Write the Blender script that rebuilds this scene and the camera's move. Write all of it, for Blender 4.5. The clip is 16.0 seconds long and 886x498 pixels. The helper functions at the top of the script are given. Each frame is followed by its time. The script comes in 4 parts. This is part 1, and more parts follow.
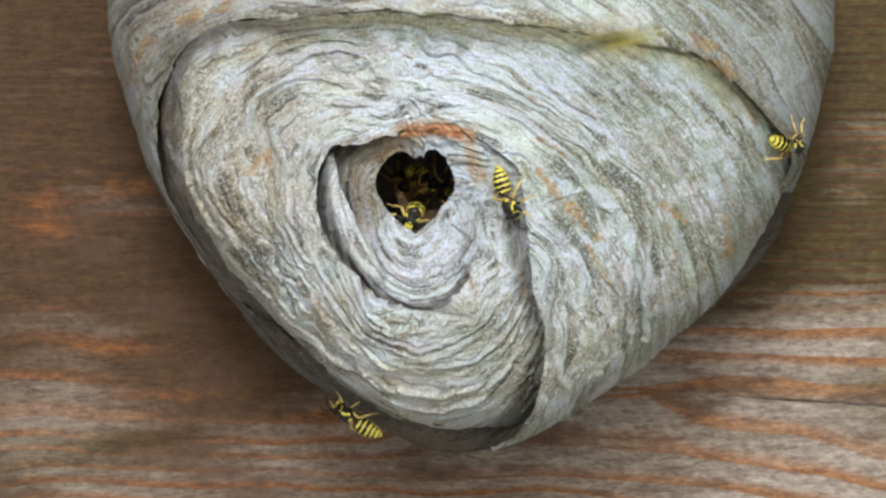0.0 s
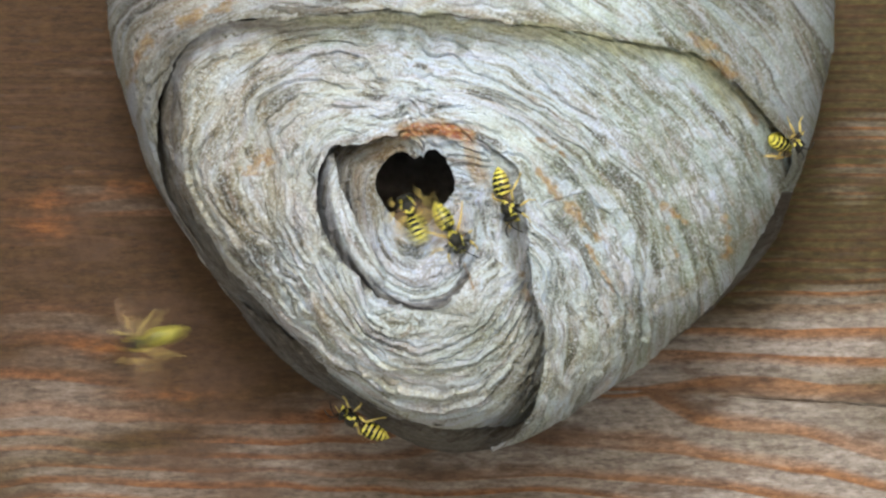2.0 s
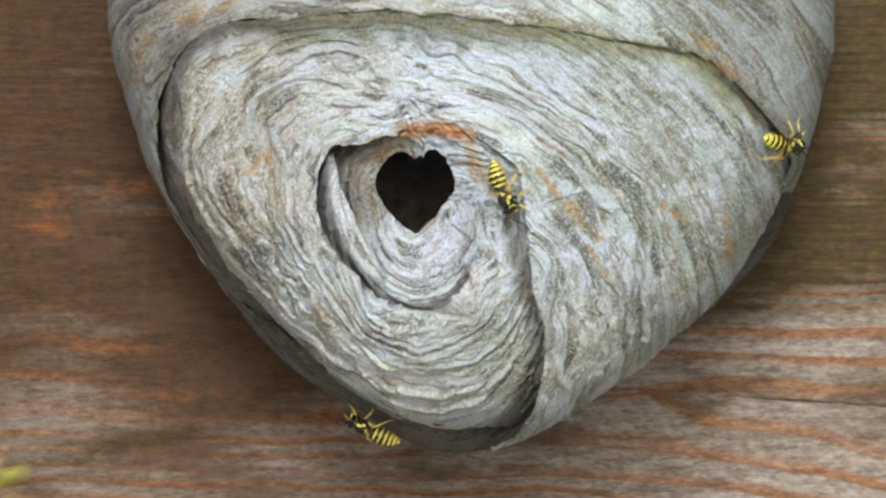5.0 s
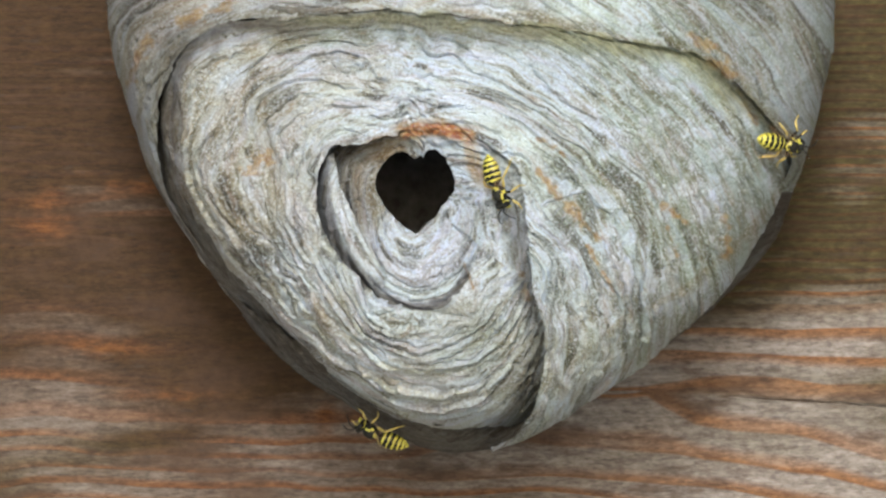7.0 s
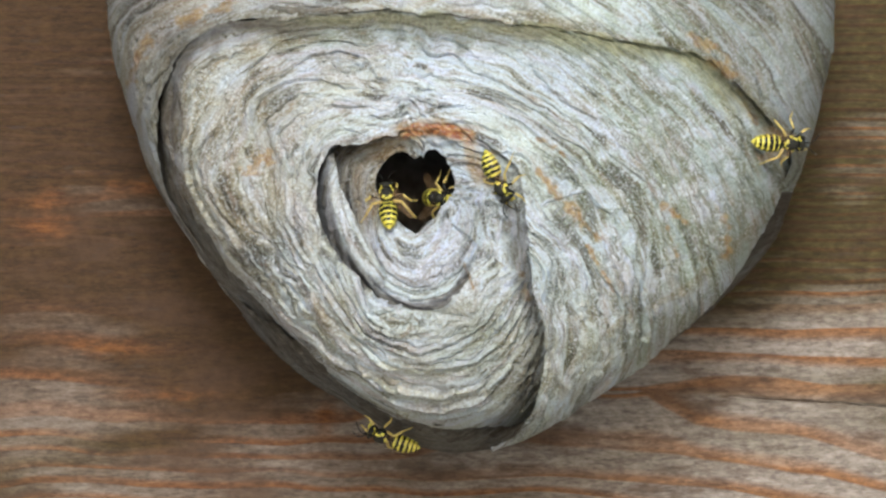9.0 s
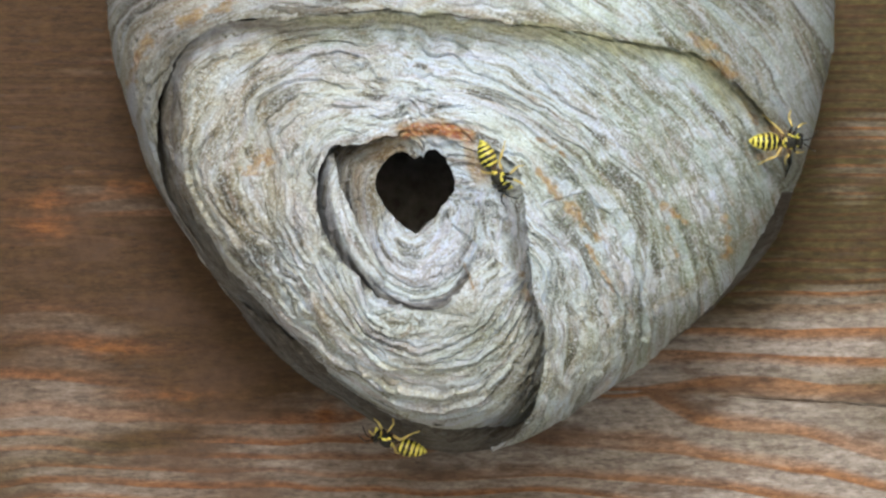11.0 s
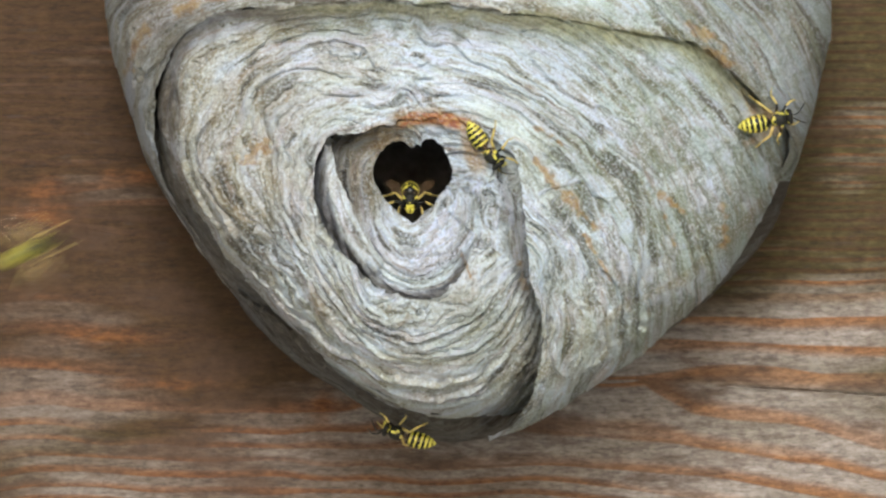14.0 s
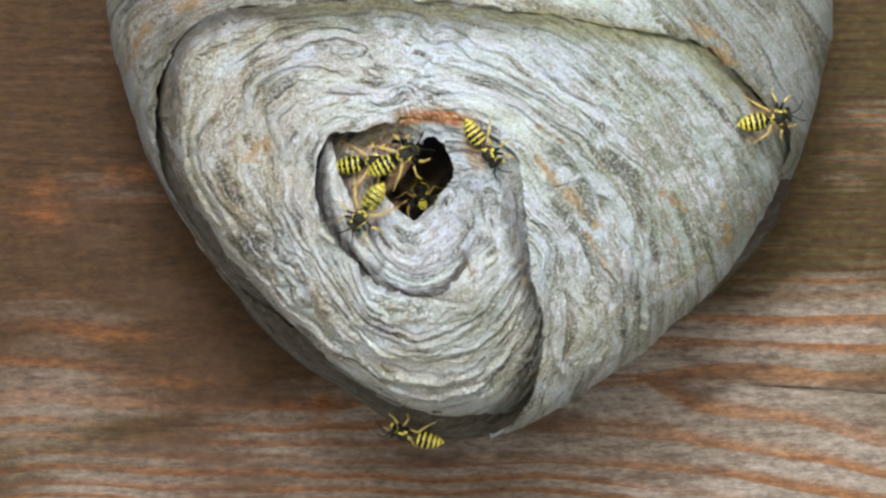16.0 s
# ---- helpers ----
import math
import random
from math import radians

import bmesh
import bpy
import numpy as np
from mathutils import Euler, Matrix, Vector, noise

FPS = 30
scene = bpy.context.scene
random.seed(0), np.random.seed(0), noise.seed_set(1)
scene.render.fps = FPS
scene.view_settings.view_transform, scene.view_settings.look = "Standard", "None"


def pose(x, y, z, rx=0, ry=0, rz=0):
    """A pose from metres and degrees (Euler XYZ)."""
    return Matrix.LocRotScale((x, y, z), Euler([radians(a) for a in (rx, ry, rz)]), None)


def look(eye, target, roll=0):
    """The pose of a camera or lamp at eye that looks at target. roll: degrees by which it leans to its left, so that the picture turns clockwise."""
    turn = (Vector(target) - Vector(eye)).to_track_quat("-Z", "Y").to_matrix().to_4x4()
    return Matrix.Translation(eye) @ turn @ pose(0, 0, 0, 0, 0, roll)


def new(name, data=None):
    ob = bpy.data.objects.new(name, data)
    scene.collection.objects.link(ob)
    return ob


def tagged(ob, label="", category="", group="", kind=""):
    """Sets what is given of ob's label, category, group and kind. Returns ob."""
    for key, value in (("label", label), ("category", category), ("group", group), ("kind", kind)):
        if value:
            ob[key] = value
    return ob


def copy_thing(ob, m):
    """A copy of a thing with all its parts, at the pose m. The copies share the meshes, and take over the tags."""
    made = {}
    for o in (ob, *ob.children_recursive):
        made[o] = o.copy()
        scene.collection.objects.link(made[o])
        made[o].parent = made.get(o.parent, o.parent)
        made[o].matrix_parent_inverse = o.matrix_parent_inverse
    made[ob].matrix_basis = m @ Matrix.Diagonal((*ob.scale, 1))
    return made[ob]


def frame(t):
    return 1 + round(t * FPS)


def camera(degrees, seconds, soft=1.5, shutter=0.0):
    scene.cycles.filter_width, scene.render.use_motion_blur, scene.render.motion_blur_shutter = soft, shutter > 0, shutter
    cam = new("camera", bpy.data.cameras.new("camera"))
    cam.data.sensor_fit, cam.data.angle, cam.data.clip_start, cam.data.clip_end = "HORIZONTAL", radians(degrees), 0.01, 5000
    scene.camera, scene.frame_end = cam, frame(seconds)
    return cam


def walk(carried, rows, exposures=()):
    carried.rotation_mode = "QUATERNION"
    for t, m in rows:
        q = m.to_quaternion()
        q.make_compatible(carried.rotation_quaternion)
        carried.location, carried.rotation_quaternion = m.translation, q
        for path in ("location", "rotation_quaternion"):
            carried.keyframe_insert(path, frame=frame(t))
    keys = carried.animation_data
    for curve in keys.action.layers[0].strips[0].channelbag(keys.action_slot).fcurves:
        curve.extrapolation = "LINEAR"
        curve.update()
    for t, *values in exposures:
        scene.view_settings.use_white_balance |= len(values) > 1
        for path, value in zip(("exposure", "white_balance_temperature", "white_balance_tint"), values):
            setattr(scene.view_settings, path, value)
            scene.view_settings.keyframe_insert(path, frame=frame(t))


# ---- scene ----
# The camera stands on a tripod 2.6 m from a plank wall and pans a little at the end.
EYE = Vector((0.0, -2.6, 1.7))
cam = camera(4.49, 16.0, soft=2.5, shutter=0.5)
PAN = [(0.0, 0.0, 0.0), (11.5, 0.0, 0.0), (12.0, 0.9, 0.4), (12.5, 2.5, -1.8), (13.0, 4.0, 0.8), (13.5, 5.0, 14.2),
       (14.0, 4.8, 19.3), (14.5, 4.0, 30.0), (15.0, 3.2, 33.2), (15.5, 2.7, 28.4), (16.0, 2.6, 23.0)]
STEP = math.tan(radians(4.49) / 2) / 784


def aim(right, down):
    way = Vector((right * STEP, 1.0, -down * STEP))
    return look(EYE, EYE + way)


walk(cam, [(t, aim(a, b)) for t, a, b in PAN], exposures=[(0.0, 0.26, 6200, 4), (16.0, 0.26, 6200, 4)])

# ---- sky and sun: open shade under a bright, thinly clouded sky ----
SUN_UP = radians(24)
world = bpy.data.worlds.new("sky")
scene.world = world
world.use_nodes = True
wn = world.node_tree
sky = wn.nodes.new("ShaderNodeTexSky")
sky.sky_type, sky.sun_disc = "NISHITA", False
sky.sun_elevation, sky.sun_rotation = SUN_UP, radians(181)
sky.air_density, sky.dust_density = 1.0, 3.0
wn.nodes["Background"].inputs[1].default_value = 0.15
wn.links.new(sky.outputs[0], wn.nodes["Background"].inputs[0])
sun = new("sun", bpy.data.lights.new("sun", "SUN"))
sun.data.energy, sun.data.angle, sun.data.color = 2.5, radians(15), (1.0, 0.985, 0.96)
sun.matrix_world = look((-0.05, -2.7, 1.20), (0, 0, 0))


# ---- numbers and noise ----
def lattice(i, j, seed):
    v = np.sin(i * 127.1 + j * 311.7 + seed * 74.7) * 43758.5453
    return v - np.floor(v)


def vnoise(u, v, seed=0):
    """Smooth noise from -1 to 1, one bump a unit."""
    u, v = np.asarray(u, float), np.asarray(v, float)
    i, j = np.floor(u), np.floor(v)
    f, g = u - i, v - j
    f, g = f * f * f * (f * (f * 6 - 15) + 10), g * g * g * (g * (g * 6 - 15) + 10)
    a = lattice(i, j, seed) * (1 - f) + lattice(i + 1, j, seed) * f
    b = lattice(i, j + 1, seed) * (1 - f) + lattice(i + 1, j + 1, seed) * f
    return (a * (1 - g) + b * g) * 2 - 1


def fnoise(u, v, seed=0, octaves=3):
    total, size = 0, 1.0
    for k in range(octaves):
        total = total + vnoise(np.asarray(u) * 2 ** k, np.asarray(v) * 2 ** k, seed + 17 * k) * size
        size *= 0.5
    return total / 1.6


def ease(a, b, v):
    f = np.clip((np.asarray(v, float) - a) / (b - a), 0, 1)
    return f * f * (3 - 2 * f)


def around(table, degrees):
    """A radius that goes smoothly round a closed outline of (degrees, mm)."""
    a = np.array([p[0] for p in table], float)
    r = np.array([p[1] for p in table], float)
    a = np.concatenate([a - 360, a, a + 360])
    r = np.concatenate([r, r, r])
    d = np.asarray(degrees, float) % 360
    return (np.interp(d - 1.5, a, r) + 2 * np.interp(d, a, r) + np.interp(d + 1.5, a, r)) / 4


# ---- materials ----
class Nodes:
    """Short ways to write a node material."""

    def __init__(self, name, roughness=0.7, metallic=0.0):
        self.material = bpy.data.materials.new(name)
        self.material.use_nodes = True
        self.tree = self.material.node_tree
        self.shader = self.tree.nodes["Principled BSDF"]
        self.set("Roughness", roughness)
        self.set("Metallic", metallic)

    def set(self, socket, value):
        if isinstance(value, bpy.types.NodeSocket):
            self.tree.links.new(value, self.shader.inputs[socket])
        else:
            self.shader.inputs[socket].default_value = value

    def node(self, kind, out=0, **sockets):
        n = self.tree.nodes.new(kind)
        for key, value in sockets.items():
            key = int(key[1:]) if key[0] == "i" and key[1:].isdigit() else key
            if isinstance(value, bpy.types.NodeSocket):
                self.tree.links.new(value, n.inputs[key])
            else:
                n.inputs[key].default_value = value
        return n

    def coords(self, scale=(1, 1, 1), source="Object"):
        c = self.tree.nodes.new("ShaderNodeTexCoord").outputs[source]
        return self.node("ShaderNodeMapping", Vector=c, Scale=scale).outputs[0]

    def mm(self, x=1, y=1, z=1):
        return self.coords((x * 1000, y * 1000, z * 1000))

    def uv(self, name, scale=(1, 1, 1)):
        n = self.tree.nodes.new("ShaderNodeUVMap")
        n.uv_map = name
        return self.node("ShaderNodeMapping", Vector=n.outputs[0], Scale=scale).outputs[0]

    def noise(self, vector, scale, detail=4.0, rough=0.55, distort=0.0):
        return self.node("ShaderNodeTexNoise", Vector=vector, Scale=scale, Detail=detail, Roughness=rough, Distortion=distort).outputs[0]

    def attribute(self, name):
        n = self.tree.nodes.new("ShaderNodeAttribute")
        n.attribute_name = name
        return n.outputs["Fac"]

    def ramp(self, value, *stops):
        n = self.node("ShaderNodeValToRGB", Fac=value)
        el = n.color_ramp.elements
        el[0].position, el[1].position = stops[0][0], stops[-1][0]
        for at, _ in stops[1:-1]:
            el.new(at)
        for e, (_, c) in zip(el, stops):
            e.color = (c, c, c, 1) if isinstance(c, (int, float)) else (*c, 1)
        return n.outputs[0]

    def mix(self, f, a, b, blend="MIX"):
        n = self.tree.nodes.new("ShaderNodeMix")
        n.data_type, n.blend_type = "RGBA", blend
        for i, v in ((0, f), (6, a), (7, b)):
            if isinstance(v, bpy.types.NodeSocket):
                self.tree.links.new(v, n.inputs[i])
            elif i == 0:
                n.inputs[i].default_value = v
            else:
                n.inputs[i].default_value = (*v, 1) if len(v) == 3 else v
        return n.outputs[2]

    def math(self, op, a, b=0.0):
        n = self.tree.nodes.new("ShaderNodeMath")
        n.operation = op
        for i, v in ((0, a), (1, b)):
            if isinstance(v, bpy.types.NodeSocket):
                self.tree.links.new(v, n.inputs[i])
            else:
                n.inputs[i].default_value = v
        return n.outputs[0]

    def bump(self, height, strength, distance):
        self.set("Normal", self.node("ShaderNodeBump", Height=height, Strength=strength, Distance=distance).outputs[0])


def paper_material(name, tint=(1, 1, 1)):
    """Chewed wood fibre laid in narrow crusty strips: pale grey, beige, olive and brown by turns."""
    m = Nodes(name, 0.88)
    a = m.noise(m.uv("strips", (0.05, 0.55, 1)), 1.0, 5, 0.68, 0.15)
    b = m.noise(m.uv("strips", (0.02, 0.17, 1)), 1.0, 4, 0.6)
    f = m.noise(m.uv("strips", (0.55, 1.6, 1)), 1.0, 4, 0.7)
    # each strip has the colour of the wood that it was chewed from
    tone = m.math("ADD", m.attribute("tone"), m.math("MULTIPLY", m.math("SUBTRACT", a, 0.5), 1.5))
    base = m.ramp(tone, (0.05, (0.13, 0.122, 0.10)), (0.17, (0.27, 0.255, 0.20)), (0.30, (0.50, 0.50, 0.48)), (0.38, (0.69, 0.77, 0.91)), (0.50, (0.59, 0.645, 0.73)),
                  (0.58, (0.73, 0.81, 0.96)), (0.70, (0.42, 0.415, 0.39)), (0.76, (0.24, 0.235, 0.19)), (0.84, (0.64, 0.69, 0.77)), (0.97, (0.36, 0.35, 0.31)))
    base = m.mix(m.ramp(b, (0.47, 0.0), (0.62, 0.8)), base, m.mix(1.0, base, (0.86, 0.76, 0.62), "MULTIPLY"))
    base = m.mix(m.math("MULTIPLY", m.attribute("pale"), m.ramp(a, (0.42, 0.0), (0.54, 0.75))), base, (0.88, 0.95, 1.0))
    # crumbs of fibre: pale flecks and darker pores
    crumb = m.noise(m.mm(1, 1, 1), 1.25, 5, 0.78, 0.3)
    base = m.mix(m.ramp(crumb, (0.51, 0.0), (0.60, 0.4), (0.68, 0.9)), base, (0.80, 0.86, 0.96))
    base = m.mix(m.math("MULTIPLY", m.attribute("lip"), m.ramp(f, (0.38, 0.0), (0.54, 0.6))), base, (0.70, 0.75, 0.80))
    t = m.noise(m.uv("strips", (0.06, 0.4, 1)), 1.0, 4, 0.65)
    tan = m.mix(1.0, base, (0.72, 0.61, 0.44), "MULTIPLY")
    base = m.mix(m.math("MULTIPLY", m.attribute("tan"), m.ramp(t, (0.36, 0.35), (0.56, 1.0))), base, tan)
    green = m.mix(0.25, m.mix(1.0, base, (0.64, 0.69, 0.53), "MULTIPLY"), (0.19, 0.205, 0.115))
    base = m.mix(m.math("MULTIPLY", m.attribute("algae_shade"), m.ramp(b, (0.2, 0.5), (0.7, 1.0))), base, green)
    base = m.mix(m.ramp(crumb, (0.55, 0.0), (0.70, 0.6)), base, (0.78, 0.85, 0.95))
    pores = m.noise(m.mm(1, 1, 1), 1.5, 4, 0.75, 0.2)
    base = m.mix(m.ramp(pores, (0.30, 0.8), (0.43, 0.0)), base, (0.15, 0.135, 0.11))
    hue = m.noise(m.uv("strips", (0.12, 0.5, 1)), 1.0, 4, 0.7)
    base = m.mix(m.ramp(hue, (0.57, 0.0), (0.68, 0.5)), base, (0.42, 0.31, 0.23))
    # slow drifts of hue from strip to strip
    drift = m.noise(m.uv("strips", (0.035, 0.28, 1)), 1.0, 4, 0.65)
    base = m.mix(m.ramp(drift, (0.50, 0.0), (0.62, 1.0)), base, m.mix(1.0, base, (1.0, 0.94, 0.97), "MULTIPLY"))
    base = m.mix(m.ramp(drift, (0.38, 1.0), (0.50, 0.0)), base, m.mix(1.0, base, (0.95, 0.95, 0.87), "MULTIPLY"))
    grain = m.noise(m.mm(1, 1, 1), 1.7, 4, 0.75)
    base = m.mix(m.ramp(grain, (0.54, 0.0), (0.63, 0.55)), base, (0.86, 0.92, 1.0))
    base = m.mix(m.ramp(grain, (0.35, 0.6), (0.45, 0.0)), base, m.mix(1.0, base, (0.45, 0.43, 0.38), "MULTIPLY"))
    rust = m.attribute("rust")
    ochre = m.ramp(f, (0.38, (0.34, 0.16, 0.05)), (0.6, (0.55, 0.37, 0.14)))
    red = m.ramp(f, (0.40, (0.34, 0.10, 0.04)), (0.50, (0.52, 0.21, 0.08)), (0.6, (0.66, 0.44, 0.20)))
    base = m.mix(m.math("MULTIPLY", rust, m.ramp(crumb, (0.5, 1.0), (0.66, 0.45))), base, m.mix(m.ramp(rust, (0.7, 0.0), (0.88, 1.0)), ochre, red))
    base = m.mix(m.attribute("olive"), base, m.ramp(f, (0.38, (0.18, 0.172, 0.085)), (0.6, (0.42, 0.40, 0.24))))
    # umber: brown fibre, plus shade painted into grooves and the outer layer's rim
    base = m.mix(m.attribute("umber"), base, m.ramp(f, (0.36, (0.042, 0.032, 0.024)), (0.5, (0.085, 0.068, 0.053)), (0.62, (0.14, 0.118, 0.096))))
    base = m.mix(1.0, base, tint, "MULTIPLY")
    m.set("Base Color", base)
    m.set("Specular IOR Level", 0.22)
    grit = m.noise(m.mm(1, 1, 1), 1.9, 5, 0.8)
    h = m.math("ADD", m.math("MULTIPLY", f, 0.4), m.math("MULTIPLY", grit, 1.3))
    m.bump(h, 1.0, 0.0007)
    return m.material


def wood_material():
    """Weathered softwood: grey earlywood, resin-orange latewood lines, dark stains and checks."""
    m = Nodes("weathered_wood", 0.8)
    rings = m.uv("rings", (1, 1, 1))
    sep = m.node("ShaderNodeSeparateXYZ", Vector=rings)
    ph = sep.outputs[1]
    wob = m.noise(m.uv("rings", (0.012, 1.3, 1)), 1.0, 3, 0.6)
    ring = m.math("FRACT", m.math("ADD", ph, m.math("MULTIPLY", wob, 0.35)))
    late = m.ramp(ring, (0.0, 0.0), (0.48, 0.0), (0.70, 0.85), (0.92, 1.0), (1.0, 0.0))
    keep = m.ramp(m.noise(m.uv("rings", (0.008, 0.5, 1)), 1.0, 3, 0.6), (0.38, 0.4), (0.52, 1.0))
    late = m.math("MULTIPLY", late, keep)
    grain = m.math("ADD", m.math("MULTIPLY", m.noise(m.mm(0.10, 1, 0.5), 1.0, 5, 0.72), 0.5), m.math("MULTIPLY", m.noise(m.mm(0.4, 1, 1.3), 1.0, 4, 0.72), 0.5))
    cloud = m.noise(m.mm(0.014, 1, 0.06), 1.0, 3, 0.55)
    grey = m.ramp(grain, (0.40, (0.122, 0.099, 0.088)), (0.49, (0.190, 0.161, 0.147)), (0.57, (0.252, 0.222, 0.210)))
    brown = m.ramp(grain, (0.38, (0.026, 0.0185, 0.007)), (0.50, (0.048, 0.036, 0.0115)), (0.60, (0.066, 0.051, 0.018)))
    brown = m.mix(m.attribute("warm"), brown, m.mix(1.0, brown, (0.84, 0.57, 0.66), "MULTIPLY"))
    grey = m.mix(m.attribute("warm"), grey, m.mix(1.0, grey, (0.66, 0.61, 0.57), "MULTIPLY"))
    fresh = m.math("ADD", m.attribute("fresh"), m.math("MULTIPLY", m.math("SUBTRACT", cloud, 0.5), 1.6))
    fresh = m.ramp(fresh, (0.3, 0.0), (0.75, 1.0))
    base = m.mix(fresh, grey, brown)
    orange = m.ramp(grain, (0.40, (0.105, 0.040, 0.012)), (0.57, (0.215, 0.092, 0.026)))
    umber = m.ramp(grain, (0.40, (0.018, 0.0095, 0.005)), (0.57, (0.042, 0.022, 0.010)))
    orange = m.mix(m.attribute("warm"), orange, m.mix(1.0, orange, (0.62, 0.56, 0.60), "MULTIPLY"))
    base = m.mix(m.math("MULTIPLY", late, 0.9), base, m.mix(m.ramp(fresh, (0.52, 0.0), (0.95, 0.85)), orange, umber))
    stain = m.noise(m.mm(0.03, 1, 0.11), 1.0, 4, 0.65)
    base = m.mix(m.ramp(stain, (0.50, 0.0), (0.64, 0.7)), base, (0.055, 0.03, 0.018))
    base = m.mix(m.attribute("knot"), base, m.ramp(grain, (0.42, (0.075, 0.026, 0.009)), (0.56, (0.16, 0.062, 0.017))))
    mottle = m.noise(m.mm(0.3, 1, 0.42), 1.0, 4, 0.7)
    base = m.mix(0.7, base, m.ramp(mottle, (0.36, (0.66, 0.64, 0.62)), (0.5, (1.0, 0.98, 0.95)), (0.62, (1.2, 1.2, 1.16))), "MULTIPLY")
    flecks = m.noise(m.mm(0.12, 1, 0.55), 1.0, 3, 0.7)
    base = m.mix(m.ramp(flecks, (0.60, 0.0), (0.68, 0.5)), base, (0.04, 0.028, 0.022))
    m.set("Base Color", base)
    m.set("Specular IOR Level", 0.3)
    h = m.math("ADD", m.math("MULTIPLY", grain, 1.0), m.math("MULTIPLY", late, 0.5))
    m.bump(h, 0.6, 0.0006)
    return m.material


def plain(name, colour, roughness=0.6, vary=0.25, scale=900.0, bump=0.1, specular=0.5):
    m = Nodes(name, roughness)
    n = m.noise(m.coords(), scale, 4, 0.6)
    dark = tuple(c * (1 - vary) for c in colour)
    light = tuple(min(1, c * (1 + vary)) for c in colour)
    m.set("Base Color", m.ramp(n, (0.3, dark), (0.7, light)))
    m.set("Specular IOR Level", specular)
    m.bump(n, bump, 0.0002)
    return m.material


PAPER = paper_material("nest_paper", (0.89, 0.925, 0.985))
INNER = paper_material("inner_paper", (0.94, 0.985, 1.08))
WOOD = wood_material()
DARK = plain("dark_cavity_paper", (0.17, 0.17, 0.175), 0.95, 0.4, 300.0)
YELLOW = plain("wasp_yellow", (0.53, 0.475, 0.07), 0.38, 0.2, 1500.0)
BLACK = plain("wasp_black", (0.006, 0.0055, 0.005), 0.35, 0.3, 2000.0, 0.1, 0.22)
DOWN = plain("wasp_black_downy", (0.014, 0.0135, 0.011), 0.6, 0.5, 3000.0, 0.5, 0.2)
LEG = plain("wasp_leg_amber", (0.46, 0.36, 0.11), 0.45, 0.25, 1500.0)
BOUNCE_GROUND = plain("pale_bounce_ground", (0.74, 0.70, 0.60), 0.9, 0.45, 60.0, 0.6, 0.2)
SOFFIT = plain("painted_soffit", (0.32, 0.25, 0.18), 0.7, 0.2, 30.0)


def wing_material():
    m = Nodes("wasp_wing_membrane", 0.25)
    n = m.noise(m.coords((1, 3, 1)), 700.0, 3, 0.5)
    m.set("Base Color", m.ramp(n, (0.3, (0.26, 0.14, 0.07)), (0.7, (0.50, 0.34, 0.20))))
    m.set("Alpha", 0.16)
    return m.material


WING = wing_material()


# ---- building ----
def mesh_of(name, co, faces, material, smooth=True):
    me = bpy.data.meshes.new(name)
    me.from_pydata([tuple(v) for v in co], [], [tuple(f) for f in faces])
    me.materials.append(material)
    if smooth:
        me.polygons.foreach_set("use_smooth", [True] * len(me.polygons))
    me.update()
    return me


def grid_mesh(name, co, uv, layer, values, material, closed):
    """A sheet from a rows x columns array of points, with flow coordinates and per-point values."""
    rows, cols = co.shape[:2]
    me = bpy.data.meshes.new(name)
    j = np.arange(cols if closed else cols - 1)
    i = np.arange(rows - 1)
    J, I = np.meshgrid(j, i)
    K = (J + 1) % cols
    quads = np.stack([I * cols + J, I * cols + K, (I + 1) * cols + K, (I + 1) * cols + J], -1).reshape(-1, 4)
    me.vertices.add(rows * cols)
    me.vertices.foreach_set("co", co.reshape(-1).astype(np.float32))
    me.loops.add(quads.size)
    me.loops.foreach_set("vertex_index", quads.reshape(-1).astype(np.int32))
    me.polygons.add(len(quads))
    me.polygons.foreach_set("loop_start", np.arange(0, quads.size, 4, dtype=np.int32))
    me.polygons.foreach_set("loop_total", np.full(len(quads), 4, dtype=np.int32))
    me.update(calc_edges=True)
    me.validate()
    me.polygons.foreach_set("use_smooth", np.ones(len(quads), dtype=bool))
    flow = me.uv_layers.new(name=layer)
    flow.data.foreach_set("uv", uv.reshape(-1, 2)[quads.reshape(-1)].reshape(-1).astype(np.float32))
    for key, v in values.items():
        at = me.attributes.new(key, "FLOAT", "POINT")
        at.data.foreach_set("value", np.broadcast_to(v, (rows, cols)).reshape(-1).astype(np.float32))
    me.materials.append(material)
    return me


def part(name, me, parent, label=""):
    ob = new(name, me)
    ob.parent = parent
    return tagged(ob, label) if label else ob


def box_bm(sx, sy, sz, bevel=0.0):
    bm = bmesh.new()
    bmesh.ops.create_cube(bm, size=1.0, matrix=Matrix.Diagonal((sx, sy, sz, 1)))
    if bevel:
        bmesh.ops.bevel(bm, geom=bm.edges[:], offset=bevel, segments=2, affect="EDGES")
    return bm


def from_bm(name, bm, material, smooth=False):
    me = bpy.data.meshes.new(name)
    bm.to_mesh(me)
    bm.free()
    me.materials.append(material)
    if smooth:
        me.polygons.foreach_set("use_smooth", [True] * len(me.polygons))
    return me


# ---- ground, wall and eave ----
# Unseen ground, made pale so that it reflects light up onto the nest.
ground = new("ground", from_bm("ground", box_bm(600, 600, 0.2), BOUNCE_GROUND))
ground.location = (0, -60, -0.1)
tagged(ground, "unseen ground at the foot of the wall, pale to bounce light", "ground", kind="structure")

wall = new("wall_north", from_bm("wall_north", box_bm(8.0, 0.10, 3.0), SOFFIT))
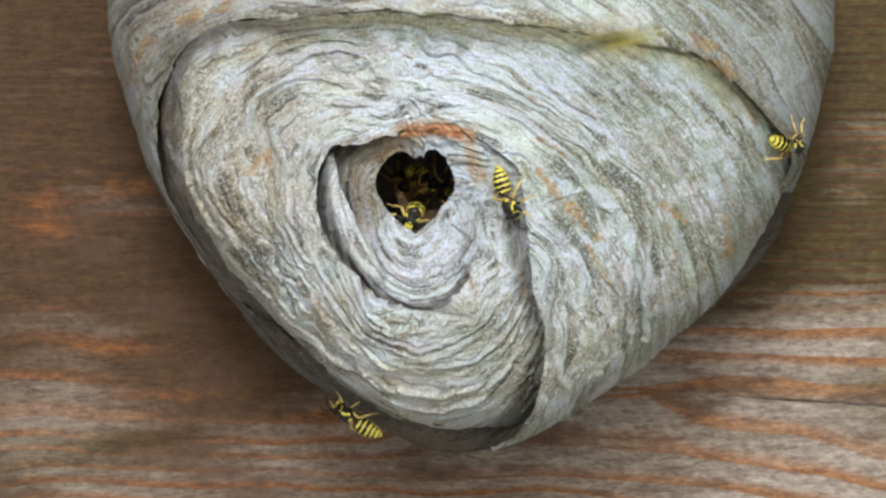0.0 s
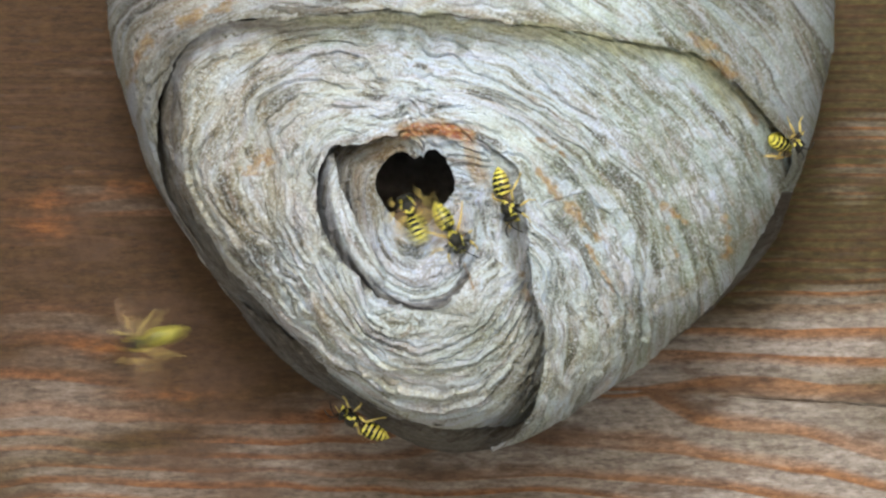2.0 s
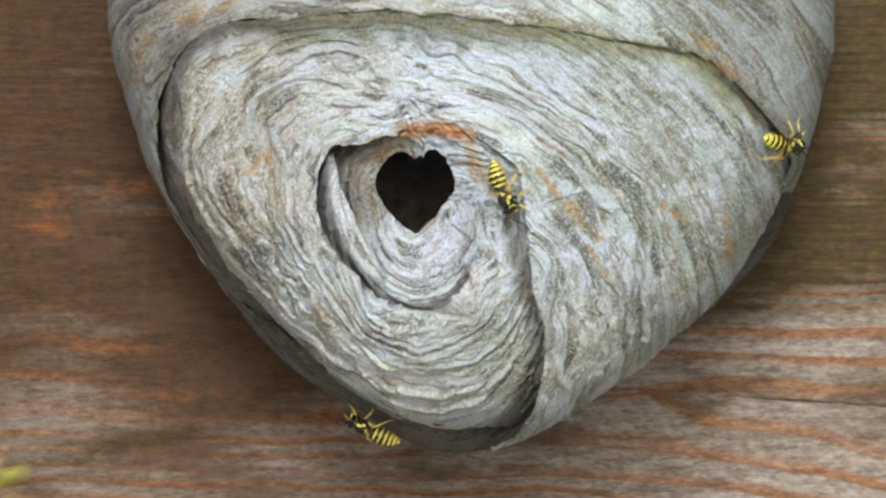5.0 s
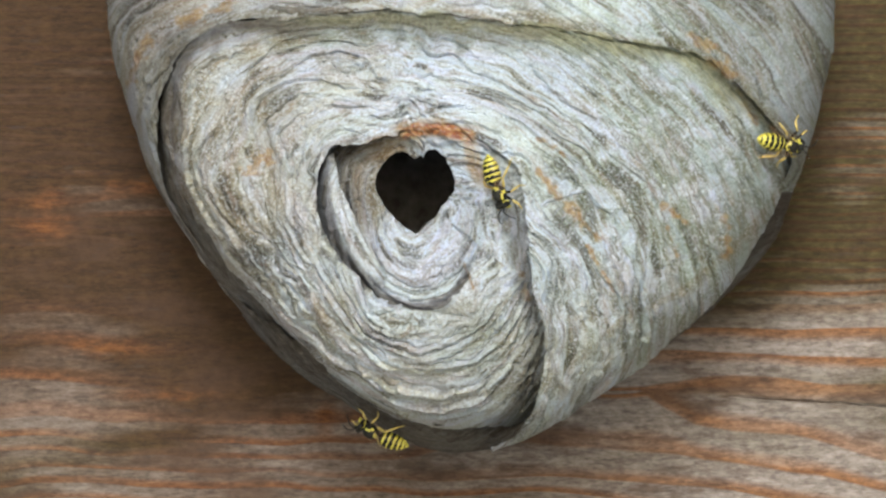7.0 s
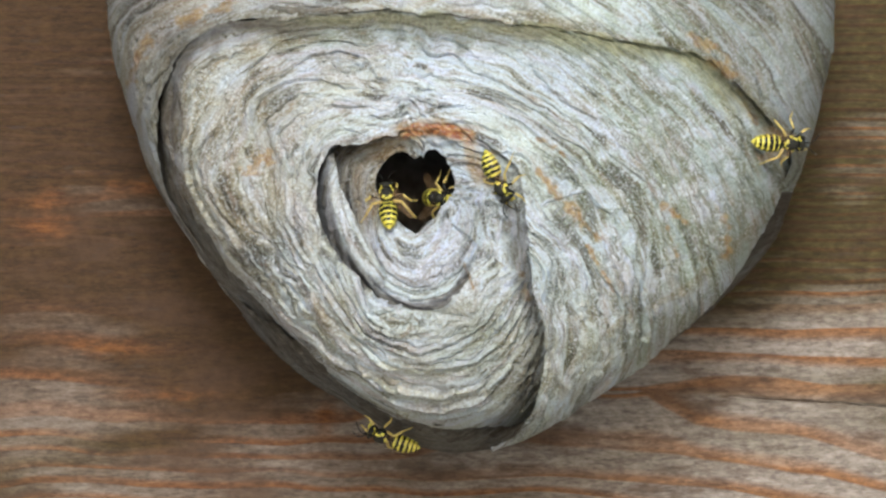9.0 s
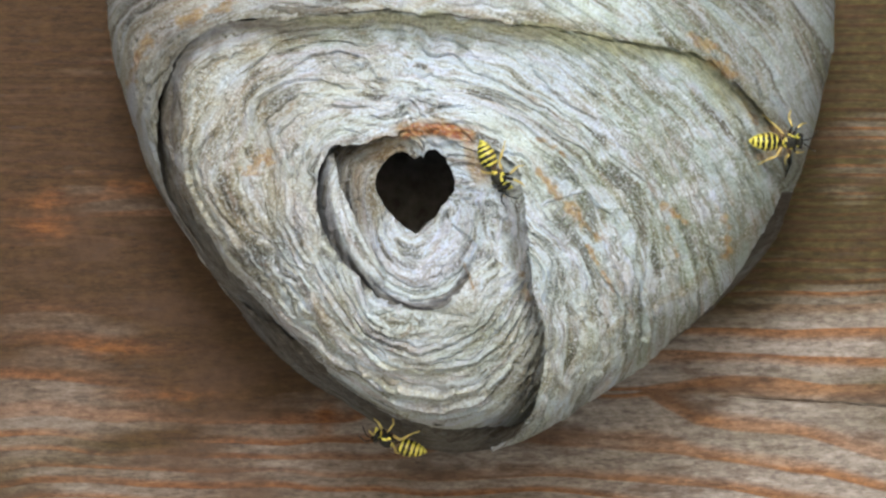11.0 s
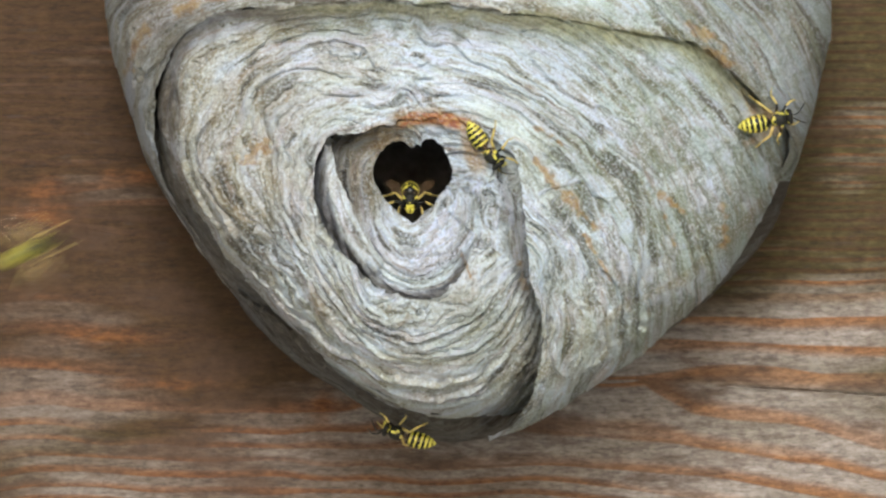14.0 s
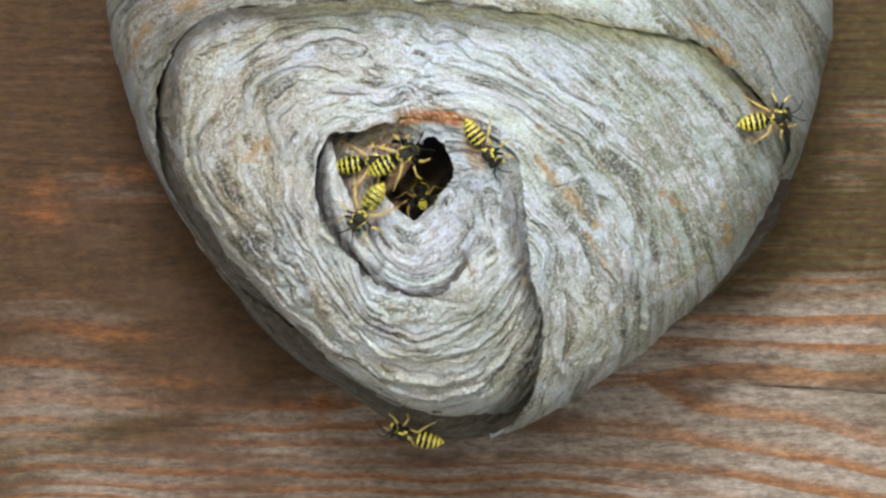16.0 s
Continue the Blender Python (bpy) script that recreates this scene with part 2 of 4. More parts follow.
wall.location = (0, 0.075, 1.5)
tagged(wall, "shed wall clad in weathered wooden boards", "wall", kind="structure")

BOARD = 0.26


def board_mesh(width, height, dense):
    """One plank: grain phase in mm, a flat-sawn tongue low on one side, straight rings above."""
    cols, rows = (800, 520) if dense else (60, 12)
    x = np.linspace(-width / 2, width / 2, cols) * 1000
    if dense:
        half = np.linspace(0, 1, cols // 2)
        half = half * 125 + half ** 6 * (width * 500 - 125)
        x = np.concatenate([-half[:0:-1], half])
    z = np.linspace(-1, 1, rows)
    z = (z * 66 + z ** 9 * (height * 500 - 66)) if dense else z * height * 500
    X, Z = np.meshgrid(x, z)
    warp = fnoise(X / 45, Z / 30, 5, 2) * 3.4 + vnoise(X / 13, Z / 9, 8) * 1.1
    warp = warp * (0.3 + 0.7 * ease(25, -25, Z))
    # a flat-sawn tongue: late-wood lines above and below its heart, each as x, z
    heart = [np.interp(x, [20, 47.5, 58, 80, 102], v) for v in ([-33.4, -33.4, -35, -36.8, -38.5], [3.1, 1.68, 1.22, 1.1, 1.05])]
    above = [np.interp(x, [47, 54, 61, 67, 80, 88, 102], [-33, -32, -30.2, -29.5, -30, -31.3, -31]), np.interp(x, [47, 67, 102], [-24.8, -24.5, -25.4]),
             np.interp(x, [47, 102], [-19.3, -18.6]), np.interp(x, [47, 102], [-14.0, -13.2])]
    above += [above[-1] + 3.0 * k - 0.07 * k * min(k, 12) for k in range(1, 42)]
    below = [np.interp(x, [47, 51.5, 58, 67, 80, 85, 93, 102], [-33.8, -36.9, -40.2, -41.5, -41.1, -42.1, -44.7, -48]),
             np.interp(x, [20, 28, 41, 54, 60.5, 73.5, 86.5, 102], [-43.8, -44.7, -45.4, -46.7, -48.4, -49.3, -50.6, -54.7]),
             np.interp(x, [20, 41, 67, 80, 102], [-52.5, -53.4, -55.1, -57, -60.3]), np.interp(x, [20, 41, 102], [-56, -57.7, -66])]
    below += [below[-1] - 3.2 * k for k in range(1, 24)]
    order = below[::-1] + [heart[0]] + above
    levels = [k + 1.68 for k in range(len(below))][::-1], [k + 1.68 for k in range(len(above))]
    phase = np.empty_like(X)
    for c in range(len(x)):
        at = np.maximum.accumulate([line[c] + 0.001 * k for k, line in enumerate(order)])
        phase[:, c] = np.interp(Z[:, c] + 0.38 * warp[:, c], at, levels[0] + [heart[1][c]] + levels[1])
    phase = phase + 20.0
    # tight straight rings high up, wide wavy ones below the knot, tight again at the foot
    swirl = 5.0 * np.exp(-((X + 90) / 22) ** 2) * np.tanh((Z - 5) / 4) * np.exp(-((Z - 5) / 12) ** 2)
    side = np.interp(Z + 0.8 * warp + swirl + 0.02 * (X + 90), [-130, -70, -58, -44, -39, -30, -15, -7.5, -3.5, 0, 4, 19, 22, 37, 40, 55, 130],
                     [0.7, 16.7, 20.7, 24.7, 25.7, 26.7, 28.7, 29.7, 30.7, 31.7, 32.7, 35.7, 37.2, 45.7, 46.7, 51.7, 80.7])
    k = ease(-24, 8, X)
    phase = (46.4 - side) * (1 - k) + phase * k
    relief = -0.12 * np.abs(np.sin(phase * math.pi)) ** 4 + fnoise(X / 7, Z / 0.9, 21, 2) * 0.08
    split = np.exp(-((Z + 34.5 + (X - 70) * 0.05 - vnoise(X / 9, 0, 4) * 0.3) / 0.22) ** 2) * ease(62, 75, X) * ease(190, 150, X)
    Y = -relief + split * 1.6
    knot = np.exp(-(((X + 92) / 6.5) ** 2 + ((Z - 5.5) / 2.6) ** 2) * 1.1) * 0.9
    knot = np.maximum(knot, np.exp(-(((X + 90) / 2.6) ** 2 + ((Z - 13) / 1.6) ** 2)) * 0.5)
    for kx, kz, wide, tall, much in ((-26.8, -38.2, 2.6, 3.6, 0.8), (-70, 14.4, 6.5, 1.7, 0.6), (-76, -23.0, 9.0, 1.8, 0.6), (-64, -33.5, 12, 1.3, 0.5), (-93, 10.5, 6.0, 1.8, 0.5)):
        knot = np.maximum(knot, much * np.exp(-(((X - kx) / wide) ** 2 + ((Z - kz) / tall) ** 2)))
    knot = np.clip(knot + fnoise(X / 4, Z / 1.5, 31) * 0.35 * (knot > 0.1), 0, 1)
    fresh = 0.36 + 0.55 * ease(-40, 16, Z + fnoise(X / 50, Z / 25, 9) * 8 - 0.05 * X + 17 * ease(-10, -55, X)) + 0.12 * vnoise(X / 35, Z / 12, 2)
    fresh = fresh + 0.10 * ease(-88, -60, X) * ease(5, -20, X) * ease(-12, -28, Z)
    co = np.stack([X, Y, Z], -1) / 1000
    co[0, :, 1] += 0.004
    co[-1, :, 1] += 0.004
    return grid_mesh("board", co, np.stack([X, phase], -1), "rings", {"knot": knot, "fresh": fresh, "warm": ease(60, -50, X + fnoise(X / 40, Z / 12, 44) * 30) * (1 - 0.45 * ease(-34, -46, Z) * ease(-55, -80, X))}, WOOD, False)


near_board, far_board = board_mesh(8.0, BOARD - 0.003, True), board_mesh(8.0, BOARD - 0.003, False)
for k in range(-6, 5):
    b = part("board", near_board if k == 0 else far_board, wall)
    b.matrix_parent_inverse = wall.matrix_basis.inverted()
    b.location = (0.0 if k == 0 else 0.37 * k, 0.0, 1.7 + k * BOARD)

eave = new("eave", from_bm("eave", box_bm(8.4, 0.75, 0.05, 0.005), SOFFIT))
eave.location = (0, -0.32, 2.98)
tagged(eave, "wide boarded eave above the wall", "eave", kind="structure")

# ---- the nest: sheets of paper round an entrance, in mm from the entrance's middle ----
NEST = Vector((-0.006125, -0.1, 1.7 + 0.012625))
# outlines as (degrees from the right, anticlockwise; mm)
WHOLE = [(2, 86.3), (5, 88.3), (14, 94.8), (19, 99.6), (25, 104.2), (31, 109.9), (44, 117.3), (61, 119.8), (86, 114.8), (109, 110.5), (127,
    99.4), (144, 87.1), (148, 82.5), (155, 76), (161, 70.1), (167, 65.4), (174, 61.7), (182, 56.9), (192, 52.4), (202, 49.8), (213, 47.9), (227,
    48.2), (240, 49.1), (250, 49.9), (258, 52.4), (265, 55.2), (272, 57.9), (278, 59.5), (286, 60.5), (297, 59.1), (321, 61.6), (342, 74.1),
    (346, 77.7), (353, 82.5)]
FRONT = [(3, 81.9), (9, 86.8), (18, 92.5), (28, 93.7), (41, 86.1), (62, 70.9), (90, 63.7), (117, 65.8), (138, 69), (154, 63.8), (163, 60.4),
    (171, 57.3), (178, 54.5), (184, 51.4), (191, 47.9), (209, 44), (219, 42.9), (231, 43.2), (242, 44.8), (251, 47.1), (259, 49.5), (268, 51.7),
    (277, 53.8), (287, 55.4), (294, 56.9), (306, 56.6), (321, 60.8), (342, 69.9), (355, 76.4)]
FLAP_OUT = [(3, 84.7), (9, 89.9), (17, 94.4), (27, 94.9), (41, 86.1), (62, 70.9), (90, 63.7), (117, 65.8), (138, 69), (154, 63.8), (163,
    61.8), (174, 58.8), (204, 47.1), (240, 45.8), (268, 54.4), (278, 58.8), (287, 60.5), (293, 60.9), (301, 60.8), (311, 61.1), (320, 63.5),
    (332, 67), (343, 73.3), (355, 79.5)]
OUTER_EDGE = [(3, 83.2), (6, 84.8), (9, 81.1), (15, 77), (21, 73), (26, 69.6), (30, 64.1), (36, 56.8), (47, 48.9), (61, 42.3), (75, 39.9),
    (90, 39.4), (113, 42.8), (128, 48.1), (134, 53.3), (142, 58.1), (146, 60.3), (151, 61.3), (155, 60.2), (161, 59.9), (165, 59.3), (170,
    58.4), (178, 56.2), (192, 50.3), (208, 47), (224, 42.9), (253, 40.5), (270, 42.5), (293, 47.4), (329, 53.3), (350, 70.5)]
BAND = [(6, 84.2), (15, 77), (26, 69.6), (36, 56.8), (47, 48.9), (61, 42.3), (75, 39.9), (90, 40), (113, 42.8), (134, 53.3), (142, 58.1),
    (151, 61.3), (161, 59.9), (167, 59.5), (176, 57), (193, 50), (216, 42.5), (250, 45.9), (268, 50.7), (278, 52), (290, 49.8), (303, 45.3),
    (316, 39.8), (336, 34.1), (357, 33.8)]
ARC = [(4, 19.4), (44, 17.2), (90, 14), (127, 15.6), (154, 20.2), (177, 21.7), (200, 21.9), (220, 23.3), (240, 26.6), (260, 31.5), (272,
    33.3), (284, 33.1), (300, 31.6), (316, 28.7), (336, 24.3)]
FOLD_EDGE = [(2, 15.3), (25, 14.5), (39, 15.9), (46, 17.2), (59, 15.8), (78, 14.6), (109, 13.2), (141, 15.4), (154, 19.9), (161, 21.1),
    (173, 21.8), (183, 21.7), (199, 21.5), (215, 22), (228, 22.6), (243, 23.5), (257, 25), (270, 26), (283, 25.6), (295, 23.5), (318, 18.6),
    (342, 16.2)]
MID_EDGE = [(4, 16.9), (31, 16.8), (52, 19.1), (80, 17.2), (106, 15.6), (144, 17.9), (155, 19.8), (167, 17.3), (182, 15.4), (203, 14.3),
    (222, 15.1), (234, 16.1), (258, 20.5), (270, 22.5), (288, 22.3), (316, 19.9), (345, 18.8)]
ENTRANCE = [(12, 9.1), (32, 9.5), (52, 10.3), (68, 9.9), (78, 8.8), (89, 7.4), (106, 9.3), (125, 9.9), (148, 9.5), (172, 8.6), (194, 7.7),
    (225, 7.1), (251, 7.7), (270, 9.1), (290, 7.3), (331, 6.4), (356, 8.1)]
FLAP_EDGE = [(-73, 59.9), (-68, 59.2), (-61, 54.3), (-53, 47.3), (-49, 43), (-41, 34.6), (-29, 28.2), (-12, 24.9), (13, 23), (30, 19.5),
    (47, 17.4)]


ROUND = 3.0


def front_y(x, z, table=FRONT, deep=58.0):
    """Depth of the bulging front behind the entrance plane, mm."""
    d = np.degrees(np.arctan2(z, x))
    q = np.clip(np.hypot(x, z) / around(table, d), 0, 1)
    return deep * (1 - np.clip(1 - q ** ROUND, 0.0, 1) ** (1 / ROUND))


def flow(x, z, flap=False, turn=40.0):
    """Across and along coordinates of the paper strips, mm."""
    d = np.degrees(np.arctan2(z, x)) % 360
    r = np.hypot(x, z)
    small, large = around(ARC, d), around(BAND, d)
    b1 = np.where(r > small, 27 * (r - small) / (large - small), 20 * (r / small - 1)) + 21
    x2, z2 = x + 4.6, z + 32
    r2 = np.hypot(x2, z2)
    b2 = r2 * 0.9 - 18.5
    dd = (d + 180) % 360 - 180
    w = ease(112, 66, dd) * (1 if flap else ease(-20, 15, dd))
    w = w * np.ones_like(dd) * (dd > -120)
    along = np.radians((d + 40) % 360) * turn * (1 - w) + w * np.arctan2(z2, x2) * 45
    return b1 * (1 - w) + b2 * w, along


def strips(x, z, seed, strength=1.0, flap=False, turn=40.0):
    """Relief of the strips (mm), their flow coordinates, and the tone and raised lip of each strip."""
    b, a = flow(x, z, flap, turn)
    b = b * (1.35 if turn < 20 else 1.0)
    calm = np.clip(np.hypot(x, z) / 40, 0.3, 1)
    bw = b + vnoise(a / 17, b / 9, seed) * 1.6 + calm * (vnoise(a / 6, b / 5, seed + 1) * 0.65 + vnoise(a / 2.2, b / 2, seed + 2) * 0.26)
    smooth = bw
    bw = bw + calm * fnoise(a / 2.6, b / 1.3, seed + 6, 2) * 0.25 + fnoise(x / 1.2, z / 1.2, seed + 9, 2) * 0.38
    p = bw / 2.9 + vnoise(a / 22, b / 8, seed + 3) * 1.5 + vnoise(a / 7, b / 5, seed + 5) * 0.35
    n = np.floor(p)
    f = p - n
    amp = np.clip(0.55 + 0.9 * vnoise(a / 9, n * 3, seed + 4), 0.0, 1)
    total = amp * (1.25 * np.clip((1 - f) / 0.88, 0, 1) ** 0.8 * np.clip(f / 0.12, 0, 1) - 0.4 * np.exp(-(f / 0.08) ** 2))
    # narrower courses between the strong ones
    q = bw / 1.25 + vnoise(a / 11, b / 4, seed + 7) * 1.2
    m = np.floor(q)
    g = q - m
    amp2 = np.clip(0.35 + 0.9 * vnoise(a / 5, m * 3, seed + 8), 0.0, 1)
    total = total + amp2 * 0.5 * np.clip((1 - g) / 0.85, 0, 1) * np.clip(g / 0.2, 0, 1)
    size, la, lb = 0.5, 9.0, 3.0
    for k in range(4):
        lean = 0.35 * (k % 3 - 1)
        total = total + size * (0.5 - np.abs(vnoise((a + lean * bw * 3) / la, (bw + lean * a * 0.12) / lb, seed + 10 + k)))
        size, la, lb = size * 0.56, la * 0.55, lb * 0.6
    total = total + fnoise(b / 9, a / 20, seed + 40, 2) * 0.9
    # crumbly crust
    crust = 0.5 * fnoise(a / 2.0, bw / 0.9, seed + 50, 2) + 0.7 * fnoise(x / 0.9, z / 0.9, seed + 51, 2)
    total = total + fnoise(x / 2.2, z / 2.2, seed + 52, 2) * 0.22 + crust * (0.42 if turn < 20 else 0.28) + np.clip(fnoise(x / 0.6, z / 0.6, seed + 54, 1), 0, 1) * 0.22
    tone = 0.5 + 0.42 * vnoise(a / 13, n * 3, seed + 20) + 0.26 * vnoise(a / 7, m * 3, seed + 21)
    lip = np.clip(amp * np.exp(-((f - 0.13) / 0.13) ** 2) + 0.5 * amp2 * np.exp(-((g - 0.2) / 0.2) ** 2), 0, 1)
    return total * strength * 1.2, smooth, a, tone, lip


def streak(x, z, x0, z0, x1, z1, wide, seed=0):
    """A ragged streak between two places."""
    dx, dz = x1 - x0, z1 - z0
    t = np.clip(((x - x0) * dx + (z - z0) * dz) / (dx * dx + dz * dz), 0, 1)
    d = np.hypot(x - x0 - t * dx, z - z0 - t * dz) + vnoise(x / 1.3, z / 1.3, seed) * wide * 1.1
    return ease(wide * 1.25, wide * 0.1, d)


def stains(x, z):
    """Orange, green and dark-brown pigment of the fibre, with some light and shade painted in."""
    d = np.degrees(np.arctan2(z, x)) % 360
    r = np.hypot(x, z)
    rim = r - around(FOLD_EDGE, d)
    rust = ease(-2.8, -1.2, rim) * ease(2.6, 0.6, rim + vnoise(d / 7, rim, 3) * 0.9) * (0.68 * ease(0, 14, d) + 0.32 * ease(38, 52, d)) * ease(118, 98, d)
    rust = np.maximum(rust, 0.45 * ease(1.6, 0.2, rim) * ease(96, 112, d) * ease(150, 130, d))
    for k, (x0, z0, x1, z1, w) in enumerate(((30.5, 0.5, 40, -10, 0.75), (27, 5, 31, -1, 0.5), (-36.5, 5.5, -33, 7.5, 1.3), (62, 34.5, 70, 29.5, 0.9),
                                             (66, 28.5, 70, 26, 1.2), (-64, 26, -60, 34, 1.1), (-52, 38, -40, 42, 1.0), (56, -8, 58, -14, 0.5),
                                             (38, -12, 44, -22, 0.35), (11, -16, 13, -22, 0.3), (72, 22, 76, 15, 0.6), (69, -6, 70, -15, 0.8), (27, 12, 33, 8, 0.45), (55, -3, 60, -7, 0.6), (23, -16, 25, -24, 0.4))):
        rust = np.maximum(rust, 0.7 * streak(x, z, x0, z0, x1, z1, w * 1.3, k))
    algae_shade = 0.95 * ease(6, 54, x + fnoise(x / 20, z / 14, 6) * 22) * (0.30 + 0.70 * ease(-0.2, 0.25, fnoise(x / 9, z / 7, 12) * 0.45 + fnoise(x / 2.2, z / 2.6, 14) * 0.8))
    strip = r - around(OUTER_EDGE, d)
    algae_shade = np.maximum(algae_shade, 0.9 * ease(-9, -3, strip + vnoise(d / 6, 0, 4) * 3) * ease(10, 22, d) * ease(150, 120, d) * ease(1.0, -1.0, strip))
    tan = 0.98 * ease(0, -30, x + fnoise(x / 18, z / 12, 15) * 16) * ease(-0.9, 0.35, fnoise(x / 9, z / 9, 19))
    tan = np.maximum(tan, 0.7 * ease(-42, -56, x) * ease(-0.6, 0.4, fnoise(x / 5, z / 9, 23)))
    tan = tan * (1 - 0.75 * np.exp(-((x + 12) / 15) ** 2 - ((z - 17) / 9) ** 2))
    tan = np.maximum(tan, 0.75 * ease(-14, -40, z + fnoise(x / 16, z / 10, 33) * 10) * ease(-0.8, 0.4, fnoise(x / 8, z / 6, 35)))
    algae_shade = np.maximum(algae_shade, 0.5 * ease(-8, 16, x) * ease(-18, -34, z) * ease(-0.4, 0.3, fnoise(x / 9, z / 9, 37)))
    # painted side shade: tan on the far left, green on the far right
    tan = np.maximum(tan, 0.9 * ease(-46, -62, x))
    algae_shade = np.maximum(algae_shade, 0.8 * ease(54, 76, x) * (0.7 + 0.8 * fnoise(x / 2.5, z / 4, 39)))
    # light painted as paler paper: underside, above the entrance and round it
    pale = 0.55 * ease(-24, -46, z) + 0.7 * np.exp(-((x - 4) / 26) ** 2 - ((z - 19) / 10) ** 2) + 0.25 * np.exp(-((x - 34) / 10) ** 2 - ((z + 14) / 22) ** 2) + 0.35 * np.exp(-((x + 2) / 18) ** 2 - ((z + 24) / 14) ** 2)
    tan = np.maximum(tan, 0.9 * ease(-0.5, 0.3, strip) * ease(4.0, 1.5, strip + vnoise(d / 5, 0, 8) * 1.5))
    pale = pale + 0.9 * ease(36, 40, z) * ease(52, 34, np.abs(x - 8))
    pale = pale + 0.8 * np.exp(-((r - 20) / 13) ** 2)
    pale = np.clip(pale * (0.75 + 0.8 * fnoise(x / 7, z / 4, 27)), 0, 1)
    return rust, algae_shade, tan, pale


def sheet(name, inner, outer, lift, parent, seed, table=FRONT, deep=58.0, rows=200, cols=900, span=None, material=None,
          strength=1.0, ragged=0.35, fold=1.3, umber=None, label="", back=0.0, flap=False, turn=40.0, light=0.0, beige=None):
    """A paper layer between two outlines round the entrance. lift(degrees, f, r) is mm towards the viewer."""
    deg = np.linspace(0, 360, cols, endpoint=False) if span is None else np.linspace(span[0], span[1], cols)
    r0 = inner(deg)
    arc = np.radians(deg) * r0.mean()
    r0 = r0 + fnoise(arc / 2.4, 0, seed + 60, 3) * ragged + vnoise(arc / 6, 0, seed + 61) * ragged
    r1 = outer(deg)
    f = np.concatenate([[0, 0, 0], np.linspace(0, 1, rows) ** 1.05])[:, None]
    R = r0[None] + (r1 - r0)[None] * f
    D = np.broadcast_to(deg[None], R.shape)
    R[0] += fold * 0.9
    R[1] += fold * 0.25
    x, z = R * np.cos(np.radians(D)), R * np.sin(np.radians(D))
    y = front_y(x, z, table, deep) - lift(D % 360, np.broadcast_to(f, R.shape), R)
    relief, bw, a, tone, lip = strips(x, z, seed, strength, flap, turn)
    relief = relief * (1 - (0.8 if back else 0.7) * ease(0.86, 1.0, R / around(table, D)))
    # turn the relief along the sheet's own normal
    p = np.stack([x, y, z], -1)
    du = np.gradient(p, axis=0)
    dv = np.gradient(p, axis=1)
    n = np.cross(du, dv)
    n /= np.linalg.norm(n, axis=-1, keepdims=True) + 1e-9
    n[:4] = n[4]
    n *= np.where(n[..., 1:2] > 0, -1, 1)
    p = p + n * relief[..., None]
    p[0, :, 1] += fold * 1.1
    p[1, :, 1] += fold * 0.55
    p[2, :, 1] += fold * 0.08
    if back:
        # carry the rim round the side and in towards the wall
        t = np.linspace(0, 1, 26)[1:, None]
        rim = p[-1]
        ry = rim[None, :, 1] + (back - rim[None, :, 1]) * t
        k = 1 - 0.30 * t ** 2
        more = np.stack([rim[None, :, 0] * k, ry, rim[None, :, 2] * k + (1 - k) * 8], -1)
        p = np.concatenate([p, more])
        bw = np.concatenate([bw, bw[-1:] + t * 40])
        a, tone, lip = [np.concatenate([v, np.repeat(v[-1:], len(t), 0)]) for v in (a, tone, lip)]
    rust, algae_shade, tan, pale = stains(p[..., 0], p[..., 2])
    pale = np.maximum(pale, light)
    if beige is not None:
        at = np.degrees(np.arctan2(p[..., 2], p[..., 0])) % 360, np.hypot(p[..., 0], p[..., 2])
        tan = np.maximum(tan, beige(*at))
        pale = pale * (1 - 0.8 * beige(*at))
    dark = np.zeros(p.shape[:2]) if umber is None else umber(np.degrees(np.arctan2(p[..., 2], p[..., 0])) % 360, np.hypot(p[..., 0], p[..., 2]))
    # olive band just inside the torn edge of the outer layer
    d, r = np.degrees(np.arctan2(p[..., 2], p[..., 0])) % 360, np.hypot(p[..., 0], p[..., 2])
    under = r - around(OUTER_EDGE, d) + vnoise(d / 5, r / 3, 29) * 1.3
    olive = 0.8 * ease(-4.5 - 4.0 * ease(60, 25, d), -1.5, under) * ease(0.8, -0.4, under) * ease(9, 18, d) * ease(142, 118, d)
    me = grid_mesh(name, p / 1000, np.stack([a, bw], -1), "strips", {"olive": olive, "rust": rust, "algae_shade": algae_shade, "tan": tan, "pale": pale, "umber": dark, "tone": tone, "lip": lip}, material or PAPER, span is None)
    return part(name, me, parent, label)


nest = new("wasp_nest")
nest.location = NEST
tagged(nest, "grey striped paper nest with a dark entrance on a wooden wall", "wasp nest")


def outer_lift(d, f, r):
    """In front of the main layer above, behind it at the sides and below."""
    base = np.interp(d, [0, 2.2, 4.8, 15, 22, 30, 45, 60, 90, 113, 135, 150, 165, 185, 215, 345, 356, 360],
                     [-9, -3, 9, 8, 2.8, -0.8, -2.6, -3.2, -3.1, -4.3, -5.4, -6.6, -6.8, -13, -16, -16, -14, -9])
    return 0.8 * (1 - f) ** 3 + np.where(base > 0, base * (1 - 0.75 * f), base)


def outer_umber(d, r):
    # brown by the torn edge; painted shade on the lower rim and both sides
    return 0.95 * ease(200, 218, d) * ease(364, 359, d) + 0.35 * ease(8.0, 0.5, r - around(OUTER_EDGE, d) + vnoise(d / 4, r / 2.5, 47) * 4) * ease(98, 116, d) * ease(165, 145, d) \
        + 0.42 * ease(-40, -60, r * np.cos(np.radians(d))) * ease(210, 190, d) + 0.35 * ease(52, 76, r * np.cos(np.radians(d)))


